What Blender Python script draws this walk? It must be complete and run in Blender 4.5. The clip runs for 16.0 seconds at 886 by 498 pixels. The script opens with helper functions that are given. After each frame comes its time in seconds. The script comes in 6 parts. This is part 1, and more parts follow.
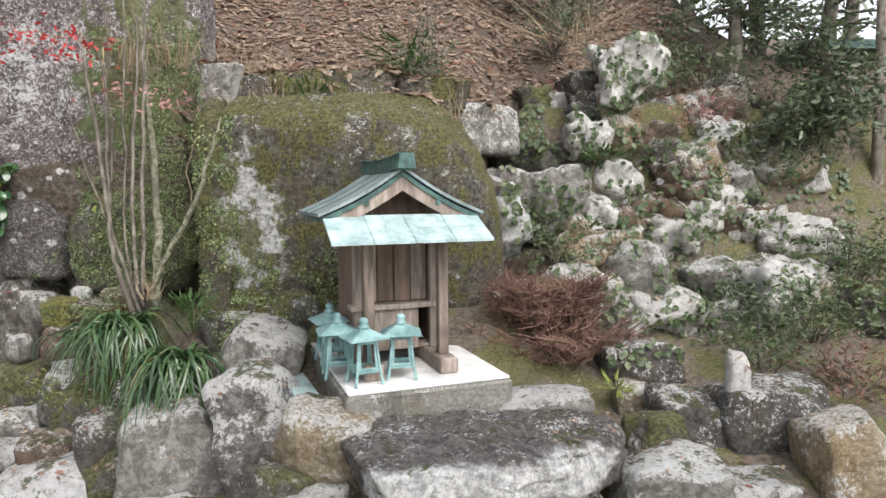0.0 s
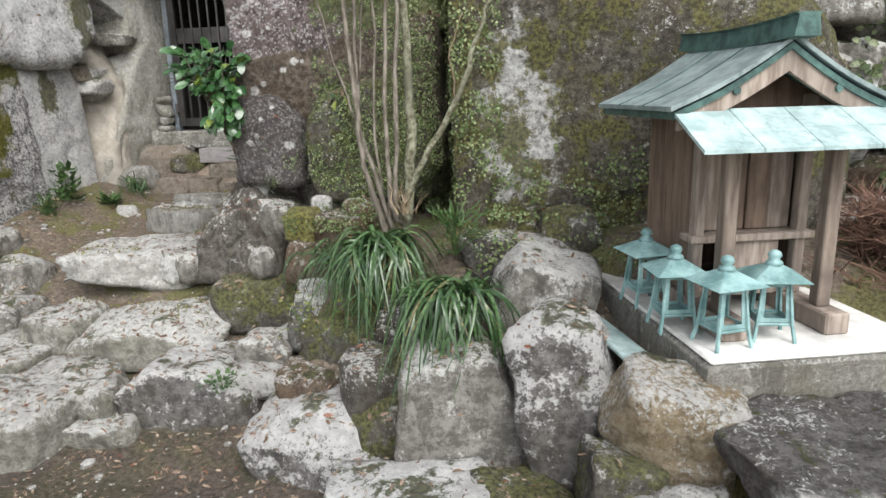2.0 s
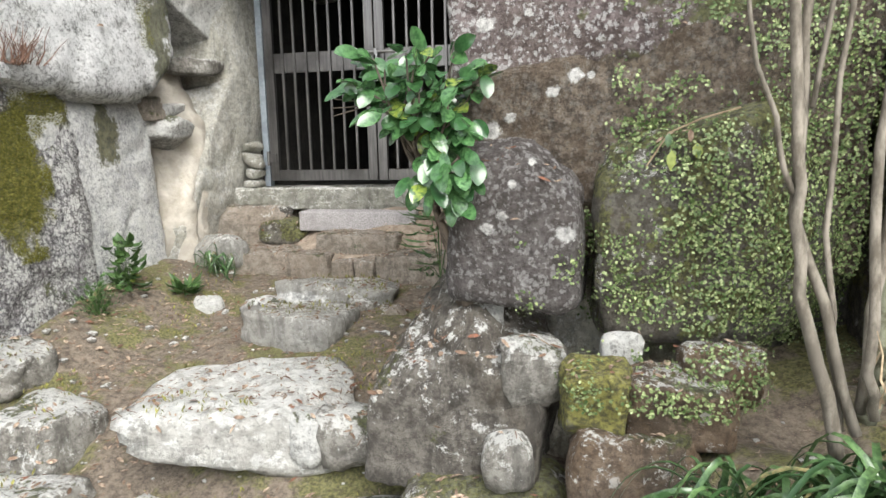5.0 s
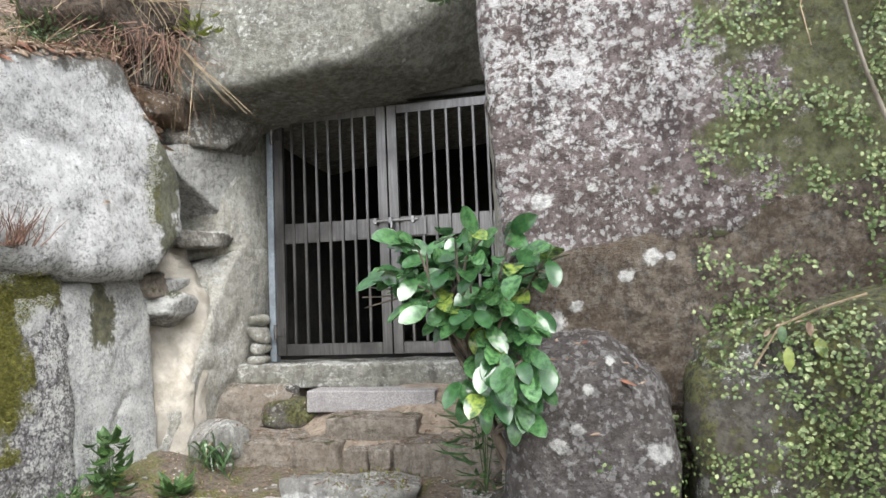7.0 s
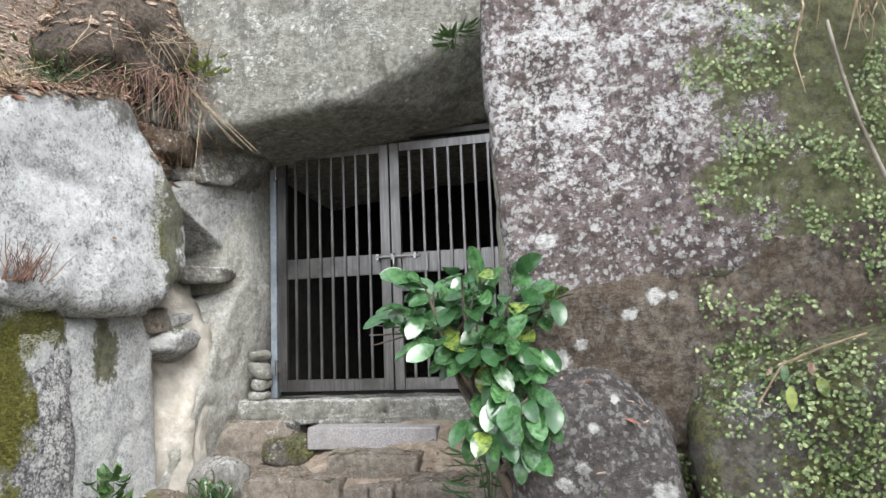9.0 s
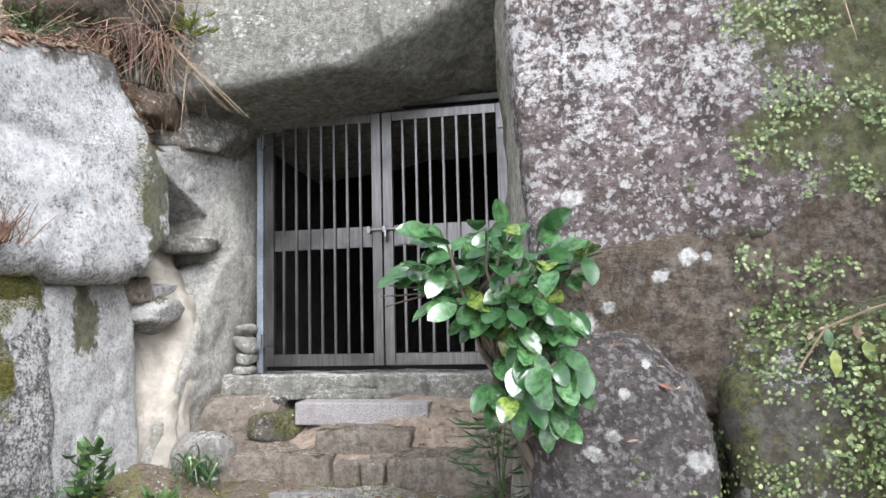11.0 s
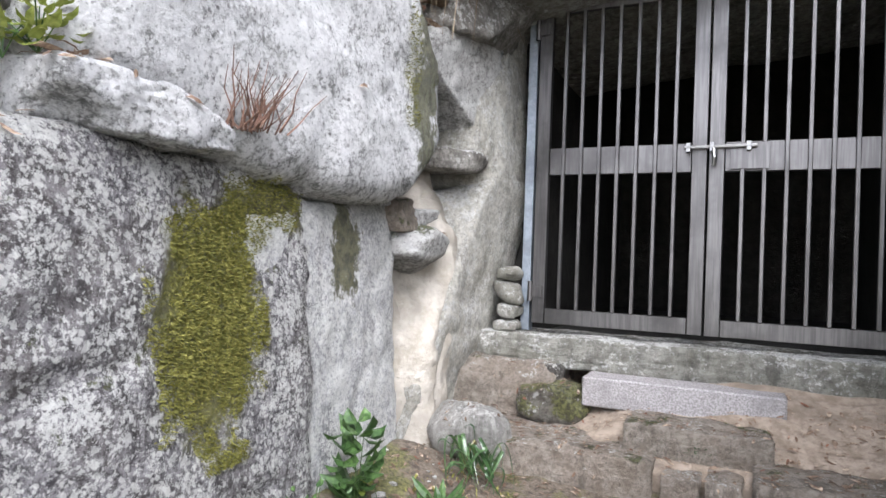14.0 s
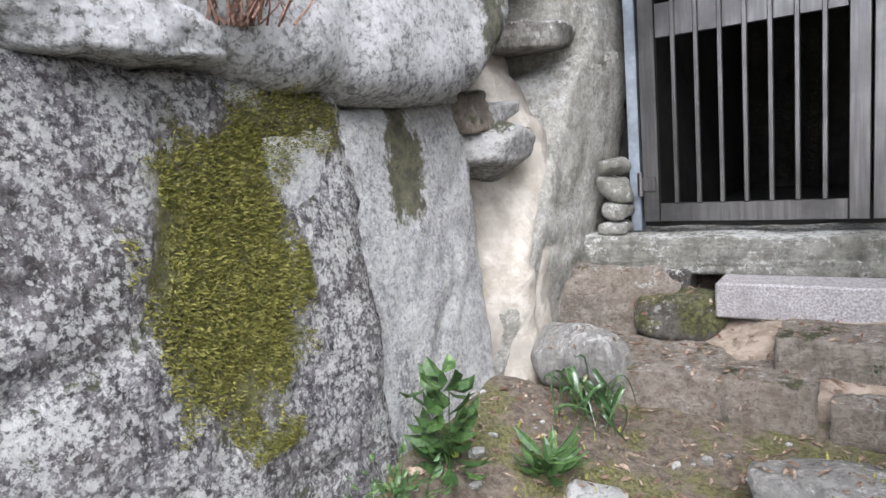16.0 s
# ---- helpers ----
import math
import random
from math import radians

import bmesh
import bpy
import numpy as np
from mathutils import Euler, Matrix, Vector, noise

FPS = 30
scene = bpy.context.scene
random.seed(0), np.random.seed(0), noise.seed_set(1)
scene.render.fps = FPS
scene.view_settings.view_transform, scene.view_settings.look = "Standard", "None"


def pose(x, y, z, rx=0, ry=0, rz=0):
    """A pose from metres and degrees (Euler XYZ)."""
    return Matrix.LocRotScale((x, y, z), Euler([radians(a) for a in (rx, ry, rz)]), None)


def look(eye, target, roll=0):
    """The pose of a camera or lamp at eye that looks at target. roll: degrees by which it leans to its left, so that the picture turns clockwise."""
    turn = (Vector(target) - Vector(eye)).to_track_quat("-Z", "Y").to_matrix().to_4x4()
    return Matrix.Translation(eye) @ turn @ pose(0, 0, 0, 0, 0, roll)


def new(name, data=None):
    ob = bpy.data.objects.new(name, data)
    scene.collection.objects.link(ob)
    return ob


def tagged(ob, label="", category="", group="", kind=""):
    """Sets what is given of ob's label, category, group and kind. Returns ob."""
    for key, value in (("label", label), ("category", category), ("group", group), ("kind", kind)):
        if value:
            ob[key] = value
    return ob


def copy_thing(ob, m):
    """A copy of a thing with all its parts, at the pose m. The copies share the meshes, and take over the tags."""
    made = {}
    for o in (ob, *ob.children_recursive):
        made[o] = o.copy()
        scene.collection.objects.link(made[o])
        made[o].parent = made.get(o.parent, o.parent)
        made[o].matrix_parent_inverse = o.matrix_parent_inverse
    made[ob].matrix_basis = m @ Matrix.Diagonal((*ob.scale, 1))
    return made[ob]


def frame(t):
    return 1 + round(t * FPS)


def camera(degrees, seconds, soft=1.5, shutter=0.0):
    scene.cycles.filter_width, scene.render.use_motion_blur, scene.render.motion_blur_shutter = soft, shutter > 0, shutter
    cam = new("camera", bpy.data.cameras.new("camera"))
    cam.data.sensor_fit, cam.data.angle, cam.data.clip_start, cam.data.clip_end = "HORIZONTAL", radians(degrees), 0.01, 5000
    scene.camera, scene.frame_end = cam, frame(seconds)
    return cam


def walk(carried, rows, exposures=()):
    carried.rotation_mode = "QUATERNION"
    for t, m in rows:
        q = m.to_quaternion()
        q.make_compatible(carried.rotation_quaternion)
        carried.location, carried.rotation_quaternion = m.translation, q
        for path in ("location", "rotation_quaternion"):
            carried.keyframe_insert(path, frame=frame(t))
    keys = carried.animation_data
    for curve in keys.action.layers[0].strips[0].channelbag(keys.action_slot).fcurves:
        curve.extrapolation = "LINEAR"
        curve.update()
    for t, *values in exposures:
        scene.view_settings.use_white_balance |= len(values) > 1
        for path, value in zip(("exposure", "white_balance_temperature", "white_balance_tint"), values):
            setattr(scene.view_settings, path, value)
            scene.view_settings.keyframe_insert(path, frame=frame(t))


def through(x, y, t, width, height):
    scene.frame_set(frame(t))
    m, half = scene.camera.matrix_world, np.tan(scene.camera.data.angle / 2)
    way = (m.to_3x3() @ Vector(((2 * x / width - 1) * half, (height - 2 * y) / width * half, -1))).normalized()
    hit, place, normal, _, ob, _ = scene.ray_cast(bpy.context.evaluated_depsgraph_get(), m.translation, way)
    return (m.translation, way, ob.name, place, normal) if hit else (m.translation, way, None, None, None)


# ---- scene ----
cam = camera(68.2, 16.0)
PATH = [
    (0, (-0.515, 0.086, 1.265), (-0.411, 2.076, 1.093), -0.5),
    (0.5, (-0.785, 0.291, 1.256), (-0.822, 2.271, 0.978), 1.0),
    (1, (-0.944, 0.614, 1.236), (-1.074, 2.572, 0.85), 1.6),
    (1.5, (-1.148, 0.768, 1.252), (-1.398, 2.692, 0.768), 0.5),
    (2, (-1.346, 0.953, 1.237), (-1.703, 2.864, 0.769), -1.5),
    (2.5, (-1.565, 1.352, 1.242), (-2.055, 3.241, 0.803), -2.0),
    (3, (-1.8, 1.616, 1.24), (-2.328, 3.505, 0.851), -1.9),
    (3.5, (-2.159, 1.821, 1.169), (-2.64, 3.72, 0.767), -1.4),
    (3.7, (-2.244, 1.898, 1.213), (-2.711, 3.801, 0.813), -1.6),
    (5.8, (-3.188, 3.014, 1.26), (-3.64, 4.94, 0.966), -1.0),
    (6, (-3.205, 3.028, 1.277), (-3.664, 4.954, 0.998), -1.0),
    (6.5, (-3.182, 3.027, 1.361), (-3.642, 4.973, 1.426), -0.6),
    (7, (-3.138, 3.02, 1.355), (-3.583, 4.965, 1.498), -2.3),
    (7.5, (-3.133, 2.991, 1.362), (-3.571, 4.935, 1.533), -3.1),
    (8, (-3.16, 2.965, 1.379), (-3.607, 4.902, 1.598), -2.8),
    (8.5, (-3.149, 2.973, 1.372), (-3.595, 4.907, 1.615), -2.3),
    (10.8, (-3.202, 2.992, 1.327), (-3.578, 4.94, 1.575), -1.8),
    (11, (-3.29, 3.082, 1.309), (-3.663, 5.038, 1.503), -1.5),
    (11.5, (-3.528, 3.284, 1.255), (-3.908, 5.247, 1.187), -1.5),
    (12, (-3.708, 3.507, 1.242), (-4.186, 5.447, 1.16), -2.4),
    (12.5, (-3.862, 3.648, 1.237), (-4.327, 5.588, 1.092), -1.5),
    (13, (-4.172, 3.804, 1.254), (-4.688, 5.734, 1.158), 2.7),
    (13.5, (-4.299, 3.87, 1.297), (-4.855, 5.79, 1.244), 4.5),
    (14, (-4.418, 4.034, 1.308), (-5.278, 5.84, 1.331), 2.1),
    (14.5, (-4.43, 4.206, 1.279), (-5.427, 5.923, 1.045), -1.6),
    (15, (-4.396, 4.178, 1.297), (-5.241, 5.983, 1.126), -4.0),
    (15.5, (-4.552, 4.439, 1.308), (-5.605, 6.131, 1.145), -3.3),
    (16, (-4.597, 4.542, 1.335), (-5.724, 6.171, 1.059), -4.7),
]
walk(cam, [(t, look(eye, target, roll)) for t, eye, target, roll in PATH],
     exposures=[(0, 1.03, 6600, 12), (2, 1.07, 6600, 10), (3.5, 1.53, 6650, 8), (6, 1.73, 6650, 8), (7, 1.68, 6450, 9), (8.5, 1.66, 6350, 9), (11, 1.8, 6200, 12), (12.5, 2.0, 6150, 13), (14, 1.84, 6150, 14), (16, 1.74, 6120, 14)])

# ---- light: bright overcast, soft sun from the open side behind the walker ----
world = bpy.data.worlds.new("world")
scene.world = world
world.use_nodes = True
wn = world.node_tree
sky = wn.nodes.new("ShaderNodeTexSky")
sky.sky_type = "NISHITA"
sky.sun_disc = False
sky.sun_elevation = radians(47)
sky.sun_rotation = radians(150)
sky.air_density, sky.dust_density, sky.ozone_density = 1.0, 1.5, 2.0
desat = wn.nodes.new("ShaderNodeHueSaturation")
desat.inputs["Saturation"].default_value = 0.25
wn.links.new(sky.outputs["Color"], desat.inputs["Color"])
wn.links.new(desat.outputs["Color"], wn.nodes["Background"].inputs["Color"])
wn.nodes["Background"].inputs["Strength"].default_value = 0.15
sun = new("sun", bpy.data.lights.new("sun", "SUN"))
sun.data.energy = 1.5
sun.data.angle = radians(40)
sun.data.color = (1.0, 0.985, 0.96)
sun.matrix_world = look((3.1, -4.9, 11), (-2, 4, 0))

# ---- material helpers ----


class Mat:
    """A node material with a Principled shader and short ways to wire it."""

    def __init__(self, name, rough=0.8, metal=0.0):
        self.mat = bpy.data.materials.new(name)
        self.mat.use_nodes = True
        self.t = self.mat.node_tree
        self.p = self.t.nodes["Principled BSDF"]
        self.p.inputs["Roughness"].default_value = rough
        self.p.inputs["Metallic"].default_value = metal
        self.geo = self.t.nodes.new("ShaderNodeNewGeometry")
        self.info = self.t.nodes.new("ShaderNodeObjectInfo")
        self.pos = self.geo.outputs["Position"]

    def put(self, sock, value):
        if hasattr(value, "is_linked"):
            self.t.links.new(value, sock)
        elif sock.type == "RGBA" and len(value) == 3:
            sock.default_value = (*value, 1)
        else:
            sock.default_value = value

    def noise(self, scale, detail=5.0, rough=0.6, stretch=None, dist=0.0, seed=0.0):
        n = self.t.nodes.new("ShaderNodeTexNoise")
        n.inputs["Scale"].default_value = scale
        n.inputs["Detail"].default_value = detail
        n.inputs["Roughness"].default_value = rough
        n.inputs["Distortion"].default_value = dist
        m = self.t.nodes.new("ShaderNodeMapping")
        m.inputs["Location"].default_value = (seed, seed * 1.7, seed * 0.6)
        if stretch:
            m.inputs["Scale"].default_value = stretch
        self.t.links.new(self.pos, m.inputs["Vector"])
        self.t.links.new(m.outputs["Vector"], n.inputs["Vector"])
        return n.outputs["Fac"]

    def cells(self, scale, wander):
        """Uneven cells: the distance from each one's middle, and a chance value of its own."""
        w = self.t.nodes.new("ShaderNodeTexNoise")
        w.inputs["Scale"].default_value = scale * 0.8
        w.inputs["Detail"].default_value = 6
        w.inputs["Roughness"].default_value = 0.75
        self.t.links.new(self.pos, w.inputs["Vector"])
        s = self.t.nodes.new("ShaderNodeVectorMath")
        s.operation = "MULTIPLY_ADD"
        self.t.links.new(w.outputs["Color"], s.inputs[0])
        s.inputs[1].default_value = (wander * 2, wander * 2, wander * 2)
        self.t.links.new(self.pos, s.inputs[2])
        n = self.t.nodes.new("ShaderNodeTexVoronoi")
        n.inputs["Scale"].default_value = scale
        self.t.links.new(s.outputs[0], n.inputs["Vector"])
        r = self.t.nodes.new("ShaderNodeSeparateColor")
        self.t.links.new(n.outputs["Color"], r.inputs[0])
        return n.outputs["Distance"], r.outputs[0]

    def ramp(self, fac, lo, hi):
        n = self.t.nodes.new("ShaderNodeMapRange")
        n.interpolation_type = "SMOOTHSTEP"
        n.inputs["From Min"].default_value = lo
        n.inputs["From Max"].default_value = hi
        self.put(n.inputs["Value"], fac)
        return n.outputs["Result"]

    def math(self, op, a, b):
        n = self.t.nodes.new("ShaderNodeMath")
        n.operation = op
        self.put(n.inputs[0], a)
        self.put(n.inputs[1], b)
        return n.outputs[0]

    def mix(self, fac, a, b, mode="MIX"):
        n = self.t.nodes.new("ShaderNodeMix")
        n.data_type, n.blend_type = "RGBA", mode
        self.put(n.inputs[0], fac)
        self.put(n.inputs[6], a)
        self.put(n.inputs[7], b)
        return n.outputs[2]

    def up(self):
        n = self.t.nodes.new("ShaderNodeSeparateXYZ")
        self.t.links.new(self.geo.outputs["Normal"], n.inputs[0])
        return n.outputs["Z"]

    def blob(self, c, r, wobble=0.5, scale=7.0):
        """1 inside an uneven patch round the place c with radii r, 0 outside."""
        v = self.t.nodes.new("ShaderNodeVectorMath")
        v.operation = "SUBTRACT"
        self.t.links.new(self.pos, v.inputs[0])
        v.inputs[1].default_value = c
        d = self.t.nodes.new("ShaderNodeVectorMath")
        d.operation = "DIVIDE"
        self.t.links.new(v.outputs[0], d.inputs[0])
        d.inputs[1].default_value = r
        le = self.t.nodes.new("ShaderNodeVectorMath")
        le.operation = "LENGTH"
        self.t.links.new(d.outputs[0], le.inputs[0])
        w = self.math("MULTIPLY", self.math("SUBTRACT", self.noise(scale, 7, 0.7, seed=c[0]), 0.5), wobble * 4)
        return self.math("SUBTRACT", 1.0, self.ramp(self.math("ADD", le.outputs["Value"], w), 0.75, 1.1))

    def bump(self, height, strength=0.5, dist=0.02, before=None):
        n = self.t.nodes.new("ShaderNodeBump")
        n.inputs["Strength"].default_value = strength
        n.inputs["Distance"].default_value = dist
        self.t.links.new(height, n.inputs["Height"])
        if before is not None:
            self.t.links.new(before, n.inputs["Normal"])
        return n.outputs["Normal"]

    def done(self, color, normal=None, rough=None):
        self.put(self.p.inputs["Base Color"], color)
        if normal is not None:
            self.put(self.p.inputs["Normal"], normal)
        if rough is not None:
            self.put(self.p.inputs["Roughness"], rough)
        return self.mat


def rock_mat(name, dark, mid, lichen=0.5, lichen_col=(0.84, 0.84, 0.81), moss=0.0, moss_col=(0.075, 0.085, 0.02),
             stain=0.3, stain_col=(0.10, 0.075, 0.045), grain=1.0, patches=(), flecks=0.0, crusts=(), vary=0.2, top=0.07):
    """Weathered rock: mottled grain, crusts of pale lichen, brown stains, moss on what faces up; top: whitening of
    upturned faces for skylight.
    """
    m = Mat(name, 0.9)
    fine = m.noise(26 * grain, 9, 0.78)
    broad = m.noise(2.6, 6, 0.65, seed=3)
    c = m.mix(m.ramp(fine, 0.40, 0.60), dark, mid)
    c = m.mix(m.math("MULTIPLY", m.ramp(broad, 0.42, 0.62), stain), c, stain_col)
    streak = m.noise(6, 7, 0.75, stretch=(1, 1, 0.3), seed=8)
    c = m.mix(m.math("MULTIPLY", m.ramp(streak, 0.53, 0.62), 0.55), c, [0.4 * a for a in dark])
    crust = m.math("ADD", m.math("MULTIPLY", m.noise(48 * grain, 9, 0.8, seed=5), 0.62), m.math("MULTIPLY", m.noise(6 * grain, 9, 0.8, seed=11), 0.5))
    # Upturned faces get more white, which paints in the sky's light on tops.
    crust = m.math("ADD", crust, m.math("MULTIPLY", m.math("SUBTRACT", m.up(), 0.3), top))
    for where, radii, more in crusts:
        crust = m.math("ADD", crust, m.math("MULTIPLY", m.blob(where, radii, 0.7, 4.0), more))
    edge = 0.655 - 0.15 * lichen
    c = m.mix(m.math("MULTIPLY", m.ramp(crust, edge, edge + 0.035), 0.9), c, m.mix(m.ramp(fine, 0.4, 0.6), [0.75 * a for a in lichen_col], lichen_col))
    apart, _ = m.cells(10, 0.06)
    spots = m.math("SUBTRACT", 1.0, m.ramp(m.math("ADD", apart, m.math("MULTIPLY", m.noise(50, 6, 0.75), 0.3)), 0.26, 0.36))
    spots = m.math("MULTIPLY", spots, m.ramp(m.noise(4, 2, 0.5, seed=21), 0.5, 0.56))
    c = m.mix(m.math("MULTIPLY", spots, 0.85 * min(1, max(0, lichen * 1.6))), c, lichen_col)
    grains = m.ramp(m.noise(75 * grain, 3, 0.6, seed=31), 0.58, 0.66)
    c = m.mix(m.math("MULTIPLY", grains, 0.55), c, [0.5 * a for a in dark])
    if flecks > 0:
        near, pick = m.cells(60, 0.022)
        far, choose = m.cells(27, 0.045)
        some = m.math("ADD", m.math("MULTIPLY", m.noise(6, 6, 0.75, seed=17), 1.2), -0.6)
        small = m.math("SUBTRACT", m.math("ADD", m.math("MULTIPLY", pick, 0.62), some), near)
        large = m.math("SUBTRACT", m.math("ADD", m.math("MULTIPLY", choose, 0.5), some), m.math("ADD", far, 0.12))
        c = m.mix(m.math("MULTIPLY", m.ramp(small, -0.08, 0.12), flecks), c, lichen_col)
        c = m.mix(m.math("MULTIPLY", m.ramp(large, -0.05, 0.06), flecks), c, m.mix(m.ramp(fine, 0.4, 0.6), [0.7 * a for a in lichen_col], lichen_col))
    for where, radii, col, wobble in patches:
        c = m.mix(m.math("MULTIPLY", m.blob(where, radii, wobble, max(7.0, 1.1 / min(radii))), 0.92), c, m.mix(m.ramp(m.noise(22, 9, 0.8, seed=2), 0.36, 0.62), [0.35 * a for a in col], [1.12 * a for a in col]))
    if moss > 0:
        grow = m.math("ADD", m.noise(4.5, 9, 0.75, seed=14), m.math("MULTIPLY", m.up(), 0.10))
        mcol = m.mix(m.ramp(m.noise(45, 5, 0.7, seed=4), 0.38, 0.62), [0.3 * a for a in moss_col], [1.4 * a for a in moss_col])
        c = m.mix(m.math("MULTIPLY", m.ramp(grow, 0.66 - 0.26 * moss, 0.71 - 0.24 * moss), 0.9), c, mcol)
    c = m.mix(m.math("MULTIPLY", m.info.outputs["Random"], vary), c, (0.12, 0.10, 0.08))
    h = m.math("ADD", m.noise(16, 10, 0.8, seed=1), m.math("MULTIPLY", m.noise(60, 5, 0.75), 0.45))
    return m.done(c, m.bump(h, 1.0, 0.05))


def plain_mat(name, a, b, scale=30.0, rough=0.8, metal=0.0, bump=0.3, dist=0.006, stretch=None, vary=0.3, island=False):
    """Two mixed tones with fine relief; vary: how far one copy differs from the next."""
    m = Mat(name, rough, metal)
    n = m.noise(scale, 6, 0.65, stretch=stretch)
    c = m.mix(m.ramp(n, 0.35, 0.65), a, b)
    c = m.mix(m.ramp(m.noise(3.0, 4, 0.6, seed=6), 0.45, 0.7), c, [0.6 * (x + y) / 2 for x, y in zip(a, b)])
    which = m.geo.outputs["Random Per Island"] if island else m.info.outputs["Random"]
    c = m.mix(m.math("MULTIPLY", which, vary), c, [0.35 * x for x in a])
    return m.done(c, m.bump(n, bump, dist))


def leaf_mat(name, a, b, rough=0.45, island=True, through=0.25, old=None):
    m = Mat(name, rough)
    which = m.geo.outputs["Random Per Island"] if island else m.info.outputs["Random"]
    c = m.mix(which, a, b)
    if old:
        c = m.mix(m.ramp(which, 0.93, 0.95), c, old)
    c = m.mix(m.ramp(m.noise(60, 3, 0.6), 0.3, 0.7), c, [0.75 * x for x in a])
    m.p.inputs["Specular IOR Level"].default_value = 0.8 if rough < 0.3 else 0.5
    m.p.inputs["Transmission Weight"].default_value = 0.0
    m.put(m.p.inputs["Base Color"], c)
    tr = m.t.nodes.new("ShaderNodeBsdfTranslucent")
    m.put(tr.inputs["Color"], c)
    mx = m.t.nodes.new("ShaderNodeMixShader")
    mx.inputs[0].default_value = through
    out = m.t.nodes["Material Output"]
    m.t.links.new(m.p.outputs[0], mx.inputs[1])
    m.t.links.new(tr.outputs[0], mx.inputs[2])
    m.t.links.new(mx.outputs[0], out.inputs["Surface"])
    return m.mat


MOSS = (0.17, 0.165, 0.035)
WHITE = (0.9, 0.9, 0.88)
GREY = rock_mat("grey_granite", (0.19, 0.18, 0.16), (0.46, 0.44, 0.4), 0.5, grain=0.6, stain=0.25, moss=0.1, top=0.13)
PALE = rock_mat("pale_granite", (0.3, 0.295, 0.28), (0.64, 0.63, 0.61), 1.1, flecks=0.4, stain=0.15, moss=0.06, grain=0.7)
BOULDER = rock_mat("whitened_granite", (0.22, 0.22, 0.215), (0.74, 0.74, 0.735), 1.1, lichen_col=(0.93, 0.93, 0.93), flecks=0.7, stain=0.3, stain_col=(0.3, 0.3, 0.27), moss=0.05, grain=0.8, vary=0.02,
                   patches=[((-5.95, 6.76, 2.2), (0.5, 0.17, 0.6), (0.19, 0.19, 0.11), 0.9), ((-5.95, 6.25, 2.85), (0.5, 0.6, 0.2), (0.3, 0.28, 0.25), 0.9)])
FLAT = rock_mat("smooth_grey_stone", (0.33, 0.32, 0.295), (0.5, 0.49, 0.46), 0.25, grain=0.6, stain=0.15, moss=0.0,
                patches=[((-4.72, 6.42, 0.26), (0.24, 0.12, 0.055), (0.88, 0.88, 0.86), 0.5)])
BEIGE = rock_mat("bleached_beige_stone", (0.44, 0.43, 0.4), (0.68, 0.67, 0.63), 0.6, grain=0.5, stain=0.12, moss=0.0, vary=0.02)
YELLOW_MOSS = rock_mat("yellow_moss_on_stone", (0.09, 0.085, 0.06), (0.22, 0.21, 0.17), 0.1, stain=0.2, moss=1.1, moss_col=(0.26, 0.25, 0.05))
OLIVE = rock_mat("olive_grey_stone", (0.25, 0.245, 0.205), (0.5, 0.49, 0.43), 0.5, grain=0.55, stain=0.25, stain_col=(0.2, 0.19, 0.12), moss=0.1, top=0.12)
PASSAGE = rock_mat("pale_passage_stone", (0.46, 0.445, 0.385), (0.74, 0.72, 0.645), 0.6, grain=0.9, flecks=0.3, stain=0.3, vary=0.08, stain_col=(0.24, 0.22, 0.15))
ANGULAR = rock_mat("dark_angular_rock", (0.07, 0.062, 0.052), (0.22, 0.2, 0.175), 0.35, stain=0.4, moss=0.15, grain=0.6)
LEDGE = rock_mat("brown_ledge_rock", (0.07, 0.055, 0.042), (0.25, 0.2, 0.155), -0.5, flecks=0.08, stain=0.6, stain_col=(0.085, 0.055, 0.03), moss=0.08,
                 patches=[((-2.98, 4.86, 1.44), (0.027, 0.3, 0.023), (0.86, 0.85, 0.83), 0.55), ((-3.05, 4.86, 1.39), (0.022, 0.3, 0.019), (0.86, 0.85, 0.83), 0.55), ((-3.19, 4.86, 1.31), (0.020, 0.3, 0.017), (0.86, 0.85, 0.83), 0.55), ((-3.25, 4.86, 1.27), (0.034, 0.3, 0.029), (0.86, 0.85, 0.83), 0.55), ((-2.93, 4.86, 1.44), (0.014, 0.3, 0.012), (0.86, 0.85, 0.83), 0.55)])
DARK = rock_mat("dark_rock", (0.05, 0.046, 0.042), (0.15, 0.14, 0.125), 0.42, stain=0.5, moss=0.2)
# Strong top value: real lichen, plus skylight painted on the stone tops.
WHITE_TOP = rock_mat("lichen_and_skylit_tops", (0.10, 0.095, 0.09), (0.30, 0.29, 0.275), 0.78, lichen_col=WHITE, stain=0.25, moss=0.22, grain=0.55, top=0.17)
MOSSY = rock_mat("mossy_rock", (0.07, 0.065, 0.055), (0.21, 0.2, 0.175), 0.32, stain=0.4, moss=0.68, moss_col=(0.13, 0.135, 0.038))
BROWN = rock_mat("rusty_brown_rock", (0.09, 0.065, 0.045), (0.24, 0.18, 0.13), 0.35, stain=0.5, stain_col=(0.19, 0.11, 0.05), moss=0.15)
OCHRE = rock_mat("ochre_rock", (0.26, 0.2, 0.12), (0.5, 0.42, 0.3), 0.5, stain=0.3, stain_col=(0.4, 0.24, 0.08), moss=0.1)
TUFA = rock_mat("white_weathered_rock", (0.38, 0.35, 0.29), (0.8, 0.77, 0.7), 1.15, lichen_col=(0.9, 0.88, 0.84), stain=0.3, stain_col=(0.3, 0.2, 0.09), moss=0.15, grain=0.6)
